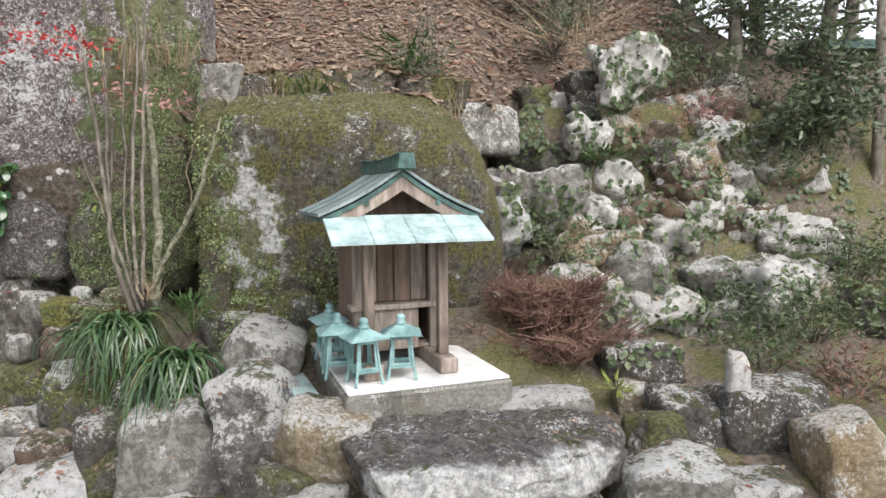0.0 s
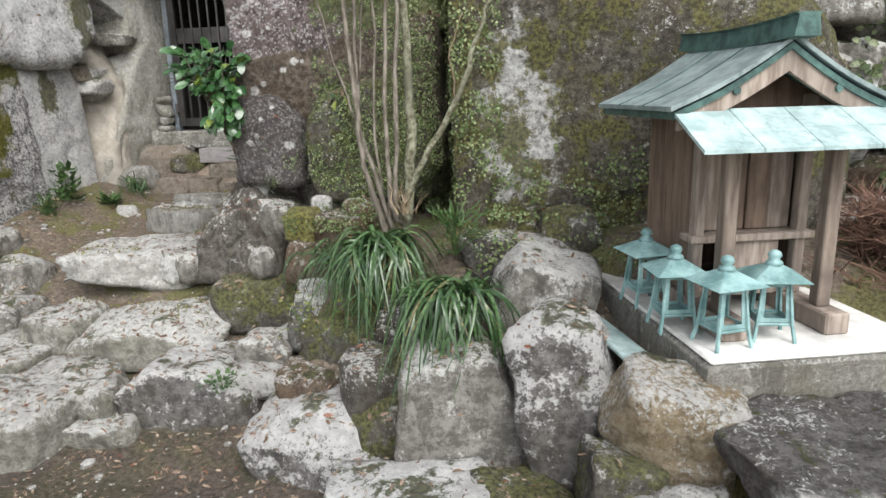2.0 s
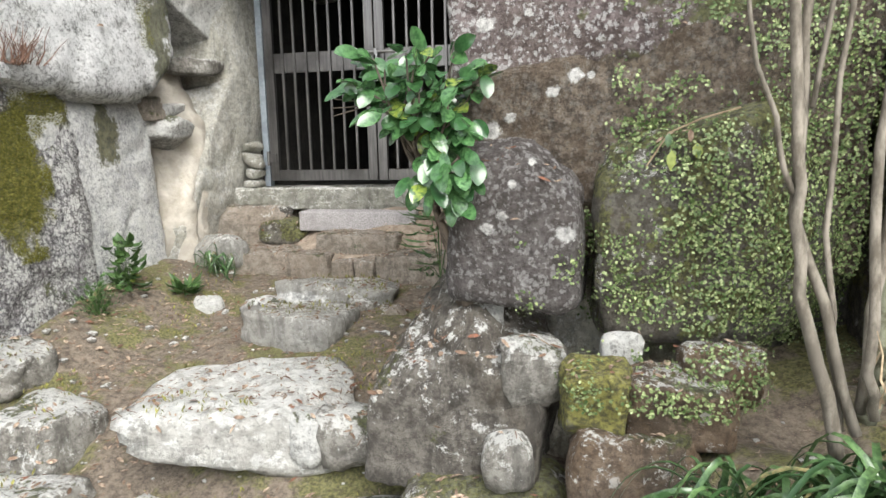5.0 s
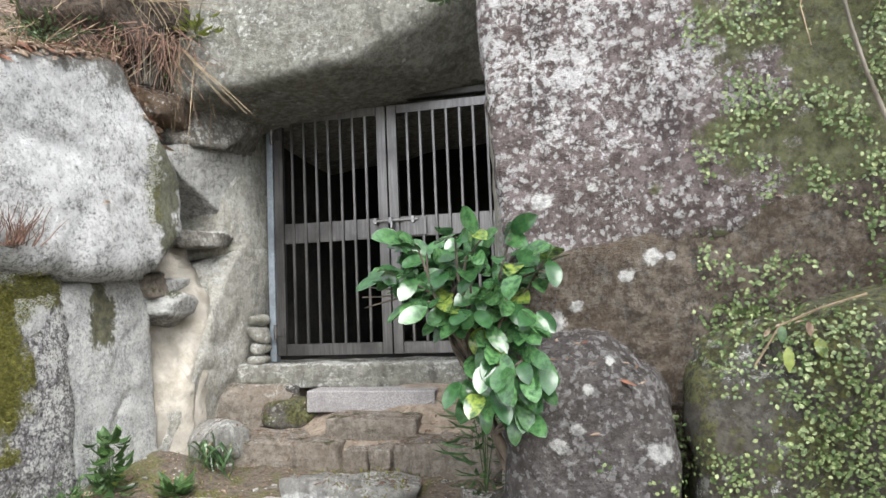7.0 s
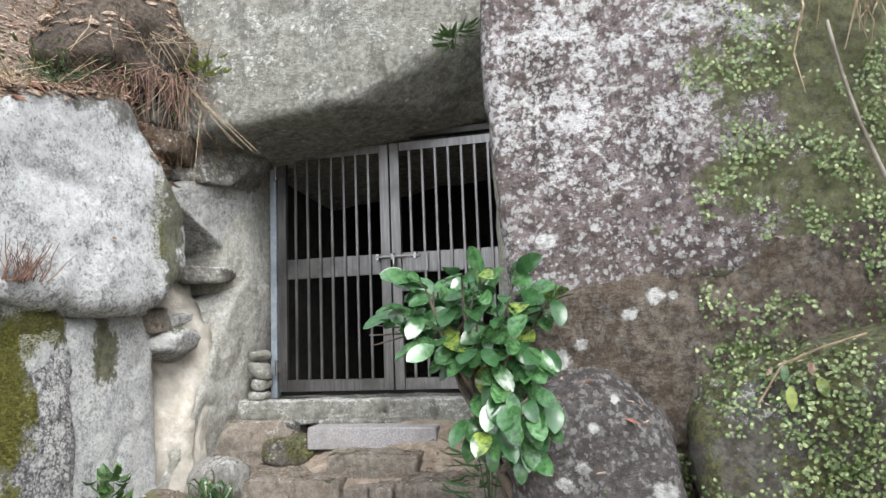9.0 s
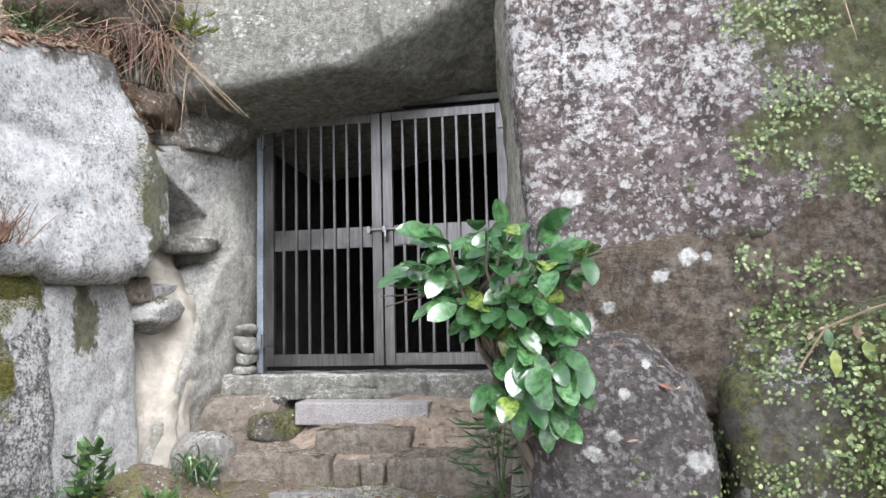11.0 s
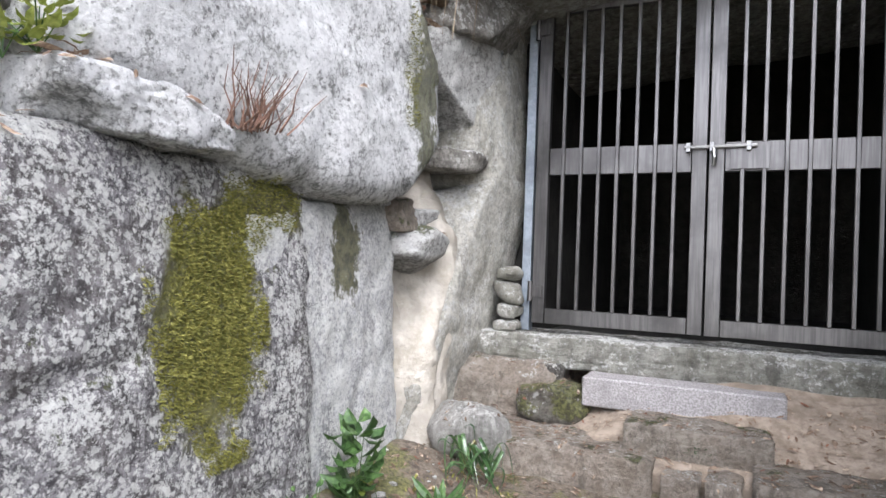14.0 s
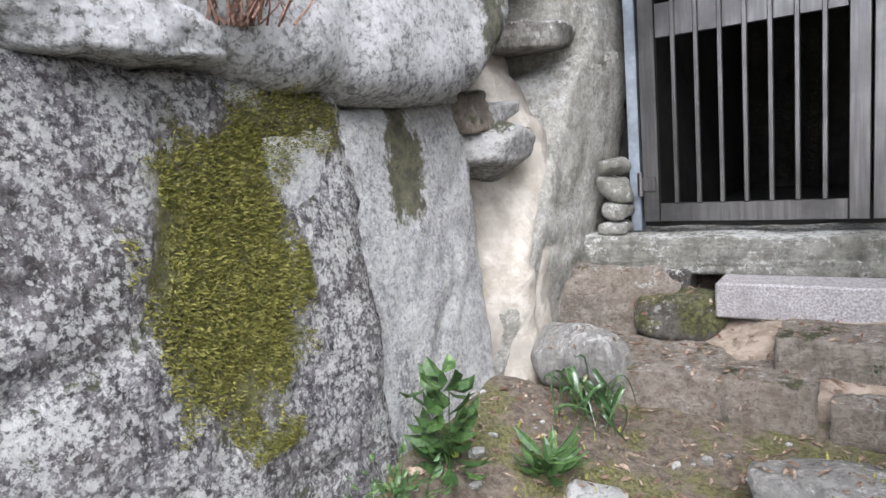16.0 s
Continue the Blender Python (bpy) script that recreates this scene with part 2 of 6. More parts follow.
STAINED = rock_mat("stained_passage_rock", (0.36, 0.34, 0.28), (0.68, 0.65, 0.56), 0.35, grain=0.8, flecks=0.15, stain=0.5, stain_col=(0.17, 0.16, 0.09), moss=0.08, moss_col=(0.12, 0.13, 0.045), vary=0.05,
                   patches=[((-3.5, 6.05, 1.95), (0.5, 0.35, 0.7), (0.18, 0.19, 0.085), 0.9), ((-3.5, 6.95, 2.0), (0.4, 0.12, 0.7), (0.56, 0.54, 0.48), 0.8), ((-3.5, 6.2, 0.75), (0.5, 0.5, 0.25), (0.45, 0.4, 0.32), 0.9)])
SAND = rock_mat("worn_sandstone", (0.26, 0.225, 0.185), (0.48, 0.42, 0.36), 0.0, stain=0.3, stain_col=(0.24, 0.17, 0.12), moss=0.05, grain=0.7)
LINTEL = rock_mat("lintel_stone", (0.27, 0.265, 0.23), (0.47, 0.46, 0.41), 0.45, grain=0.6, stain=0.3, stain_col=(0.2, 0.19, 0.13))
LINTEL_TOP = rock_mat("grey_lintel_boulder", (0.2, 0.2, 0.175), (0.45, 0.445, 0.4), 0.5, stain=0.25, stain_col=(0.2, 0.19, 0.13), grain=0.7)
BLOCK = rock_mat("moss_grown_granite", (0.06, 0.056, 0.062), (0.37, 0.355, 0.37), 0.62, grain=1.3, flecks=0.62, vary=0.05, stain=0.25, moss=0.16,
                 patches=[((-5.88, 5.52, 1.1), (0.5, 0.2, 0.37), MOSS, 0.4), ((-5.88, 5.8, 1.43), (0.5, 0.2, 0.14), (0.13, 0.12, 0.04), 0.5)])
SMOOTH = rock_mat("smooth_grey_granite", (0.36, 0.36, 0.37), (0.7, 0.7, 0.71), 0.9, flecks=0.55, stain=0.08, grain=1.4,
                  patches=[((-5.9, 6.33, 1.33), (0.5, 0.11, 0.26), (0.16, 0.155, 0.075), 0.8)])
PURPLE = rock_mat("purplish_speckled_rock", (0.085, 0.062, 0.06), (0.29, 0.235, 0.235), 0.42, grain=0.9, flecks=0.52, lichen_col=(0.86, 0.85, 0.85), stain=0.3, moss=0.0, vary=0.05,
                  crusts=[((-3.05, 4.9, 2.15), (0.5, 0.6, 0.3), 0.055)],
                  patches=[((-2.3, 4.85, 1.7), (0.45, 0.5, 1.3), (0.17, 0.18, 0.075), 0.9), ((-3.5, 5.3, 0.95), (0.13, 0.8, 0.75), (0.5, 0.46, 0.38), 0.3), ((-3.27, 4.86, 1.61), (0.031, 0.3, 0.026), (0.86, 0.85, 0.83), 0.55), ((-3.13, 4.86, 1.64), (0.014, 0.3, 0.012), (0.86, 0.85, 0.83), 0.55)])
SPECKLED = rock_mat("dark_speckled_rock", (0.045, 0.038, 0.038), (0.15, 0.135, 0.134), -0.25, flecks=0.3, lichen_col=(0.7, 0.69, 0.69), stain=0.3, stain_col=(0.07, 0.05, 0.035),
                    patches=[((-3.17, 4.86, 1.10), (0.017, 0.3, 0.014), (0.86, 0.85, 0.83), 0.55), ((-3.20, 4.86, 1.00), (0.020, 0.3, 0.017), (0.86, 0.85, 0.83), 0.55), ((-3.00, 4.86, 0.94), (0.034, 0.3, 0.029), (0.86, 0.85, 0.83), 0.55), ((-3.25, 4.86, 0.96), (0.024, 0.3, 0.020), (0.86, 0.85, 0.83), 0.55), ((-3.11, 4.86, 1.17), (0.014, 0.3, 0.012), (0.86, 0.85, 0.83), 0.55)])
CLIFF = rock_mat("mossy_cliff", (0.05, 0.045, 0.035), (0.2, 0.18, 0.14), 0.36, stain=0.4, moss=0.74, moss_col=(0.15, 0.145, 0.04),
                 patches=[((-1.6, 4.6, 1.05), (0.22, 0.5, 0.46), (0.85, 0.85, 0.83), 0.75), ((-0.6, 4.6, 1.0), (0.12, 0.5, 0.3), (0.35, 0.35, 0.32), 0.7)])


def ground_mat():
    m = Mat("soil_with_moss_and_needles", 0.95)
    c = m.mix(m.ramp(m.noise(30, 8, 0.75), 0.35, 0.65), (0.085, 0.066, 0.05), (0.25, 0.205, 0.16))
    c = m.mix(m.ramp(m.noise(150, 4, 0.7, seed=3), 0.58, 0.7), c, (0.34, 0.28, 0.2))
    c = m.mix(m.math("MULTIPLY", m.ramp(m.noise(2.3, 7, 0.7, seed=9), 0.47, 0.56), 0.75), c, m.mix(m.ramp(m.noise(70, 4, 0.7), 0.35, 0.65), (0.05, 0.055, 0.012), (0.22, 0.22, 0.07)))
    # Darker patch: dark brown earth, plus the shadows between stones put into its colour.
    c = m.mix(m.math("MULTIPLY", m.blob((-3.0, 3.1, -0.45), (1.6, 0.75, 1.0), 0.4), 0.75), c, m.mix(m.ramp(m.noise(40, 6, 0.7, seed=7), 0.4, 0.6), (0.03, 0.025, 0.02), (0.11, 0.09, 0.072)))
    # Second dark patch paints the shaded gaps between the path stones.
    c = m.mix(m.math("MULTIPLY", m.blob((-3.8, 4.0, -0.25), (1.0, 0.55, 0.6), 0.4), 0.65), c, m.mix(m.ramp(m.noise(40, 6, 0.7, seed=7), 0.4, 0.6), (0.03, 0.025, 0.02), (0.12, 0.1, 0.078)))
    h = m.math("ADD", m.noise(25, 8, 0.75), m.math("MULTIPLY", m.noise(160, 3, 0.7), 0.4))
    return m.done(c, m.bump(h, 0.9, 0.03))


SOIL = ground_mat()
EARTH = plain_mat("dry_leaf_litter_earth", (0.075, 0.055, 0.04), (0.23, 0.18, 0.14), 35, 0.95, bump=0.9, dist=0.04)
DARK_SOIL = plain_mat("dark_soil", (0.035, 0.027, 0.02), (0.12, 0.092, 0.07), 30, 0.95, bump=0.9, dist=0.04)
CLAY = plain_mat("bare_clay", (0.23, 0.18, 0.135), (0.39, 0.32, 0.255), 18, 0.95, bump=0.7, dist=0.02)
MORTAR = plain_mat("cream_mortar", (0.52, 0.47, 0.39), (0.78, 0.73, 0.65), 9, 0.95, bump=0.9, dist=0.03)
CONCRETE = rock_mat("weathered_concrete", (0.28, 0.265, 0.23), (0.46, 0.45, 0.41), 0.3, stain=0.4, stain_col=(0.22, 0.185, 0.11), grain=2)
PLASTER = plain_mat("pale_cement_top", (0.62, 0.61, 0.58), (0.76, 0.75, 0.72), 20, 0.85, bump=0.3, vary=0.0)
GRANITE = plain_mat("dressed_granite", (0.2, 0.185, 0.185), (0.42, 0.4, 0.4), 110, 0.8, bump=0.6, dist=0.004, vary=0)
STEEL = plain_mat("brushed_stainless_steel", (0.135, 0.13, 0.129), (0.21, 0.202, 0.2), 60, 0.38, 0.9, bump=0.08, dist=0.002, stretch=(1, 1, 0.05), vary=0.1)
BRIGHT = plain_mat("polished_steel", (0.33, 0.33, 0.33), (0.45, 0.45, 0.45), 60, 0.38, 1.0, bump=0.05, vary=0)
# Steel darkened in colour for the shade at the gate's head.
SHADED_STEEL = plain_mat("shade_darkened_steel", (0.05, 0.05, 0.048), (0.08, 0.078, 0.075), 40, 0.6, 0.5, bump=0.05, vary=0)
BLUE_STEEL = plain_mat("galvanised_frame", (0.33, 0.38, 0.44), (0.43, 0.48, 0.54), 40, 0.4, 0.6, bump=0.05, vary=0)
OLD_WOOD = plain_mat("weathered_grey_wood", (0.2, 0.155, 0.125), (0.42, 0.355, 0.305), 28, 0.85, bump=0.5, dist=0.004, stretch=(1, 1, 0.12), vary=0.3)
POST_WOOD = plain_mat("dark_weathered_posts", (0.13, 0.1, 0.08), (0.28, 0.225, 0.185), 26, 0.85, bump=0.5, dist=0.004, stretch=(1, 1, 0.12), vary=0.2)
BROWN_WOOD = plain_mat("brown_boards", (0.10, 0.068, 0.05), (0.22, 0.155, 0.115), 24, 0.8, bump=0.5, dist=0.004, stretch=(1, 1, 0.1), vary=0.25)
BARK = plain_mat("smooth_grey_bark", (0.10, 0.085, 0.065), (0.27, 0.24, 0.2), 26, 0.9, bump=0.6, dist=0.006, stretch=(1, 1, 0.4), vary=0.4)
DARK_BARK = plain_mat("dark_brown_bark", (0.06, 0.047, 0.035), (0.17, 0.14, 0.11), 30, 0.9, bump=0.6, dist=0.006, vary=0.3)
MOSS_BARK = plain_mat("lichen_grown_bark", (0.10, 0.09, 0.05), (0.36, 0.37, 0.27), 30, 0.9, bump=0.8, dist=0.01, vary=0.3)
TWIG = plain_mat("reddish_brown_twigs", (0.12, 0.065, 0.045), (0.29, 0.17, 0.125), 40, 0.9, bump=0.2, vary=0.5)
TRUNK = plain_mat("brown_camellia_bark", (0.055, 0.043, 0.03), (0.16, 0.125, 0.095), 24, 0.9, bump=0.6, dist=0.006, stretch=(1, 1, 0.5), vary=0.3)
DRY = plain_mat("dry_straw_stalks", (0.2, 0.145, 0.09), (0.42, 0.33, 0.22), 30, 0.9, bump=0.2, vary=0.4)


def copper_mat(name, low, high):
    m = Mat(name, 0.55, 0.1)
    n = m.noise(9, 8, 0.7)
    c = m.mix(m.ramp(n, 0.35, 0.65), low, high)
    c = m.mix(m.math("MULTIPLY", m.ramp(m.noise(16, 6, 0.7, stretch=(1, 1, 0.3), seed=4), 0.55, 0.75), 0.6), c, (0.07, 0.10, 0.095))
    return m.done(c, m.bump(n, 0.25, 0.004))


LANTERN_COPPER = copper_mat("dull_verdigris", (0.12, 0.23, 0.23), (0.29, 0.45, 0.45))
COPPER = copper_mat("verdigris_copper", (0.27, 0.37, 0.37), (0.47, 0.6, 0.6))
ROOF_COPPER = copper_mat("grey_green_copper", (0.12, 0.16, 0.16), (0.27, 0.33, 0.33))
DARK_COPPER = plain_mat("dark_green_copper", (0.035, 0.075, 0.068), (0.10, 0.2, 0.18), 16, 0.5, 0.2, bump=0.3, vary=0.2)
CAMELLIA = leaf_mat("glossy_camellia_leaf", (0.035, 0.1, 0.035), (0.125, 0.265, 0.095), 0.2, island=False, through=0.14, old=(0.22, 0.28, 0.05))
STRAP = leaf_mat("strap_leaf", (0.035, 0.085, 0.03), (0.17, 0.29, 0.11), 0.28, island=False, old=(0.3, 0.25, 0.12))
HERB = leaf_mat("herb_leaf", (0.045, 0.10, 0.03), (0.14, 0.24, 0.075), 0.4, island=False)
BUSH_LEAF = leaf_mat("shrub_leaf", (0.06, 0.10, 0.04), (0.24, 0.28, 0.14), 0.45)
LIME = leaf_mat("yellow_green_leaf", (0.22, 0.27, 0.05), (0.34, 0.38, 0.1), 0.5, island=False)
CREEPER = leaf_mat("creeping_leaf", (0.09, 0.15, 0.045), (0.5, 0.57, 0.28), 0.45)
MOSS_FUZZ = leaf_mat("moss_tuft", (0.14, 0.14, 0.025), (0.42, 0.395, 0.11), 0.8)
LITTER = leaf_mat("dead_leaf", (0.17, 0.105, 0.07), (0.62, 0.5, 0.38), 0.8, old=(0.26, 0.1, 0.06))
RED_LEAF = leaf_mat("red_leaf", (0.5, 0.03, 0.03), (0.7, 0.09, 0.07), 0.5)
PINK_LEAF = leaf_mat("faded_pink_leaf", (0.35, 0.17, 0.15), (0.55, 0.36, 0.32), 0.6)
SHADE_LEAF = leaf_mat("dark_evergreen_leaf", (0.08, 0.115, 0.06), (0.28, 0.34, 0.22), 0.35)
# Near-black tone stands for the shade inside the chamber.
CHAMBER_SHADE = plain_mat("shade_darkened_stone", (0.016, 0.015, 0.013), (0.04, 0.037, 0.032), 10, 0.95, bump=0.6, dist=0.03)

# ---- shape helpers ----


def vnoise(p, seed=0):
    """Smooth value noise in -1..1 at the rows of p."""
    p = p + seed * 17.31
    i = np.floor(p).astype(np.int64)
    f = p - i
    f = f * f * (3 - 2 * f)
    out = np.zeros(len(p))
    for dx in (0, 1):
        for dy in (0, 1):
            for dz in (0, 1):
                h = (i[:, 0] + dx) * 374761393 + (i[:, 1] + dy) * 668265263 + (i[:, 2] + dz) * 1274126177
                h = (h ^ (h >> 13)) * 1103515245
                h = ((h ^ (h >> 16)) & 0xFFFFF) / 0xFFFFF * 2 - 1
                w = (f[:, 0] if dx else 1 - f[:, 0]) * (f[:, 1] if dy else 1 - f[:, 1]) * (f[:, 2] if dz else 1 - f[:, 2])
                out += w * h
    return out


def fbm(p, seed=0, octaves=4, gain=0.5):
    total, amp, q = np.zeros(len(p)), 1.0, np.array(p, dtype=float)
    for o in range(octaves):
        total += amp * vnoise(q, seed + o)
        amp *= gain
        q = q * 2.03
    return total


def link_mesh(name, verts, faces, mat, smooth=True):
    me = bpy.data.meshes.new(name)
    me.from_pydata([tuple(v) for v in verts], [], [tuple(f) for f in faces])
    me.materials.append(mat)
    if smooth:
        me.polygons.foreach_set("use_smooth", [True] * len(me.polygons))
    me.update()
    return new(name, me)


def part(name, bm, mat, parent=None, label="", smooth=False):
    """One bmesh as one mesh object, under a thing or a part."""
    me = bpy.data.meshes.new(name)
    bm.to_mesh(me)
    bm.free()
    me.materials.append(mat)
    if smooth:
        me.polygons.foreach_set("use_smooth", [True] * len(me.polygons))
    ob = new(name, me)
    ob.parent = parent
    if label:
        tagged(ob, label)
    return ob


def thing(name, m, label, category, group=""):
    e = new(name)
    e.matrix_world = m
    return tagged(e, label, category, group)


def block(bm, x0, x1, y0, y1, z0, z1, bevel=0.004, m=None):
    """A bevelled block between the given bounds."""
    r = bmesh.ops.create_cube(bm, size=1)
    for v in r["verts"]:
        v.co = Vector((x0 + (v.co.x + 0.5) * (x1 - x0), y0 + (v.co.y + 0.5) * (y1 - y0), z0 + (v.co.z + 0.5) * (z1 - z0)))
    if bevel:
        edges = list({e for v in r["verts"] for e in v.link_edges})
        got = bmesh.ops.bevel(bm, geom=edges, offset=bevel, segments=1, affect="EDGES")
        vs = got["verts"]
    else:
        vs = r["verts"]
    if m is not None:
        bmesh.ops.transform(bm, matrix=m, verts=list({v for v in vs} | {v for v in r["verts"] if v.is_valid}))
    return bm


def boxed(name, b, mat, parent, label="", bevel=0.004):
    return part(name, block(bmesh.new(), *b, bevel=bevel), mat, parent, label)


def tube(bm, pts, radii, sides=6):
    rings = []
    pts = [Vector(p) for p in pts]
    for k, p in enumerate(pts):
        d = (pts[min(k + 1, len(pts) - 1)] - pts[max(k - 1, 0)]).normalized()
        a = d.cross(Vector((0.31, 0.95, 0.12)) if abs(d.y) < 0.9 else Vector((1, 0, 0))).normalized()
        b = d.cross(a)
        r = radii[k] if hasattr(radii, "__len__") else radii
        rings.append([bm.verts.new(p + (a * math.cos(2 * math.pi * s / sides) + b * math.sin(2 * math.pi * s / sides)) * r) for s in range(sides)])
    for u, w in zip(rings, rings[1:]):
        for s in range(sides):
            bm.faces.new((u[s], u[(s + 1) % sides], w[(s + 1) % sides], w[s]))
    bm.faces.new(rings[0][::-1])
    bm.faces.new(rings[-1])


def bent(p, q, steps, wander, rng):
    """Points from p to q that wander a little."""
    p, q = Vector(p), Vector(q)
    out = []
    for k in range(steps + 1):
        f = k / steps
        s = math.sin(math.pi * f) * wander
        out.append(p.lerp(q, f) + Vector((rng.uniform(-1, 1), rng.uniform(-1, 1), rng.uniform(-0.5, 0.5))) * s)
    return out


class Leaves:
    """Gathers many small folded leaves into one mesh."""

    def __init__(self):
        self.v, self.f, self.n = [], [], 0

    def leaf(self, at, along, across, length, width, fold=0.25, curl=0.2):
        a, c = Vector(along).normalized(), Vector(across)
        c = (c - a * c.dot(a)).normalized()
        n = a.cross(c)
        at = Vector(at)
        i = len(self.v)
        self.n += 1
        for f, w, lift in ((0.3, 0.85, 0.22), (0.68, 0.8, 0.2)):
            p = at + a * length * f + n * curl * length * lift
            self.v += [p + c * width / 2 * w + n * fold * width / 2, p, p - c * width / 2 * w + n * fold * width / 2]
        self.v += [at, at + a * length - n * curl * length * 0.15]
        self.f += [(i + 6, i, i + 1), (i + 6, i + 1, i + 2), (i, i + 3, i + 4, i + 1), (i + 1, i + 4, i + 5, i + 2), (i + 3, i + 7, i + 4), (i + 4, i + 7, i + 5)]

    def blade(self, pts, width):
        """A strap along pts, folded a little, narrowing to its tip."""
        pts = [Vector(p) for p in pts]
        base = len(self.v)
        n = len(pts)
        for k, p in enumerate(pts):
            d = pts[min(k + 1, n - 1)] - pts[max(k - 1, 0)]
            side = d.cross(Vector((0, 0, 1)))
            if side.length < 1e-5:
                side = Vector((1, 0, 0))
            w = width * (1 - (k / (n - 1)) ** 2.2) / 2 + 0.0004
            side = side.normalized() * w
            self.v += [p + side, p - Vector((0, 0, w * 0.5)), p - side]
        for k in range(n - 1):
            b = base + 3 * k
            self.f += [(b, b + 1, b + 4, b + 3), (b + 1, b + 2, b + 5, b + 4)]

    def make(self, name, mat, parent=None):
        ob = link_mesh(name, self.v, self.f, mat)
        ob.parent = parent
        return ob


SURFACE = [[], []]


def solid(verts, faces):
    """Adds a surface that leaves and moss may grow or lie on."""
    base = len(SURFACE[0])
    SURFACE[0] += [tuple(v) for v in verts]
    SURFACE[1] += [tuple(base + k for k in f) for f in faces]


def ico(sub):
    bm = bmesh.new()
    bmesh.ops.create_icosphere(bm, subdivisions=sub, radius=1)
    v = np.array([x.co[:] for x in bm.verts])
    f = [tuple(x.index for x in y.verts) for y in bm.faces]
    bm.free()
    return v / np.linalg.norm(v, axis=1)[:, None], f


BALLS = {k: ico(k) for k in (3, 4, 5, 6)}


def rock(at, size, mat, label, rz=0, rx=0, ry=0, seed=1, k=15, sub=4, rough=0.05, cuts=(), facets=6, name="stone", category="rock", group="", true=False):
    """A boulder: a soft-edged many-sided solid of the given size round its middle, worn by noise.
    cuts: further planes as (nx, ny, nz, distance) in units of half its size; true: sides at right angles, at their full distance."""
    rng = np.random.RandomState(seed)
    d, faces = BALLS[sub]
    planes = []
    for ax in range(3):
        for s in (-1, 1):
            n = np.zeros(3)
            n[ax] = s
            if not true:
                n += rng.uniform(-0.16, 0.16, 3)
            planes.append((*(n / np.linalg.norm(n)), 1.0 if true else rng.uniform(0.92, 1.04)))
    for _ in range(facets):
        n = rng.normal(size=3)
        planes.append((*(n / np.linalg.norm(n)), rng.uniform(0.9, 1.2)))
    planes += list(cuts)
    P = np.array(planes)
    n = P[:, :3] / np.linalg.norm(P[:, :3], axis=1)[:, None]
    reach = np.maximum(d @ n.T, 0) / P[:, 3][None, :]
    r = (reach ** k).sum(axis=1) ** (-1.0 / k)
    v = d * r[:, None] * (np.array(size) / 2)[None, :]
    s = min(size)
    big = fbm(v * (1.6 / max(s, 0.25)), seed, 3)
    fine = fbm(v * 13.0, seed + 7, 4, 0.6)
    crack = 1 - np.abs(vnoise(v * (2.5 / max(s, 0.3)), seed + 3))
    push = rough * s * (big * 1.0 - 0.5 * np.maximum(crack - 0.86, 0) * 7) + min(0.009, 0.06 * s) * fine
    v = v + d * push[:, None]
    m = pose(*at, rx, ry, rz)
    ob = link_mesh(name, v, faces, mat)
    ob.matrix_world = m
    M = np.array(m)
    solid(v @ M[:3, :3].T + M[:3, 3], faces)
    return tagged(ob, label, category, group)


def hewn(x, y, z, mat, label, planes=(), **more):
    """A rock that fills the given spans, cut by planes, each given by a point on it and the way it faces."""
    c = np.array([sum(x) / 2, sum(y) / 2, sum(z) / 2])
    half = np.array([x[1] - x[0], y[1] - y[0], z[1] - z[0]]) / 2
    cuts = []
    for point, n in planes:
        n = np.array(n) / np.linalg.norm(n)
        scaled = n * half
        size = np.linalg.norm(scaled)
        cuts.append((*(scaled / size), float(n @ (np.array(point) - c)) / size))
    kw = dict(k=40, rough=0.03, facets=0, sub=5, seed=int(abs(c).sum() * 100) % 997)
    kw.update(more)
    return rock(tuple(c), tuple(2 * half), mat, label, cuts=cuts, true=True, **kw)


STONE_COUNT = [100]


def stone(x, yf, z, w, h, d, mat, label, rz=0.0, flat=0.3, tilt=0.0, k=32, sub=4, rough=0.075, name="stone", group="", lean=0.0):
    """A stone whose front stands at yf and shows w wide and h high, its top running back by d."""
    STONE_COUNT[0] += 1
    thick = max(h - flat * d, 0.06)
    low = z - h / 2 - 0.06
    return rock((x, yf + d * 0.42, low + (thick + 0.06) / 2), (w * 1.06, d, thick + 0.08), mat, label, rz=rz, rx=tilt, ry=lean,
                seed=STONE_COUNT[0], k=k, sub=sub, rough=rough, name=name, group=group)

# ---- ground ----


def smooth_step(x, a, b):
    f = np.clip((x - a) / (b - a), 0, 1)
    return f * f * (3 - 2 * f)


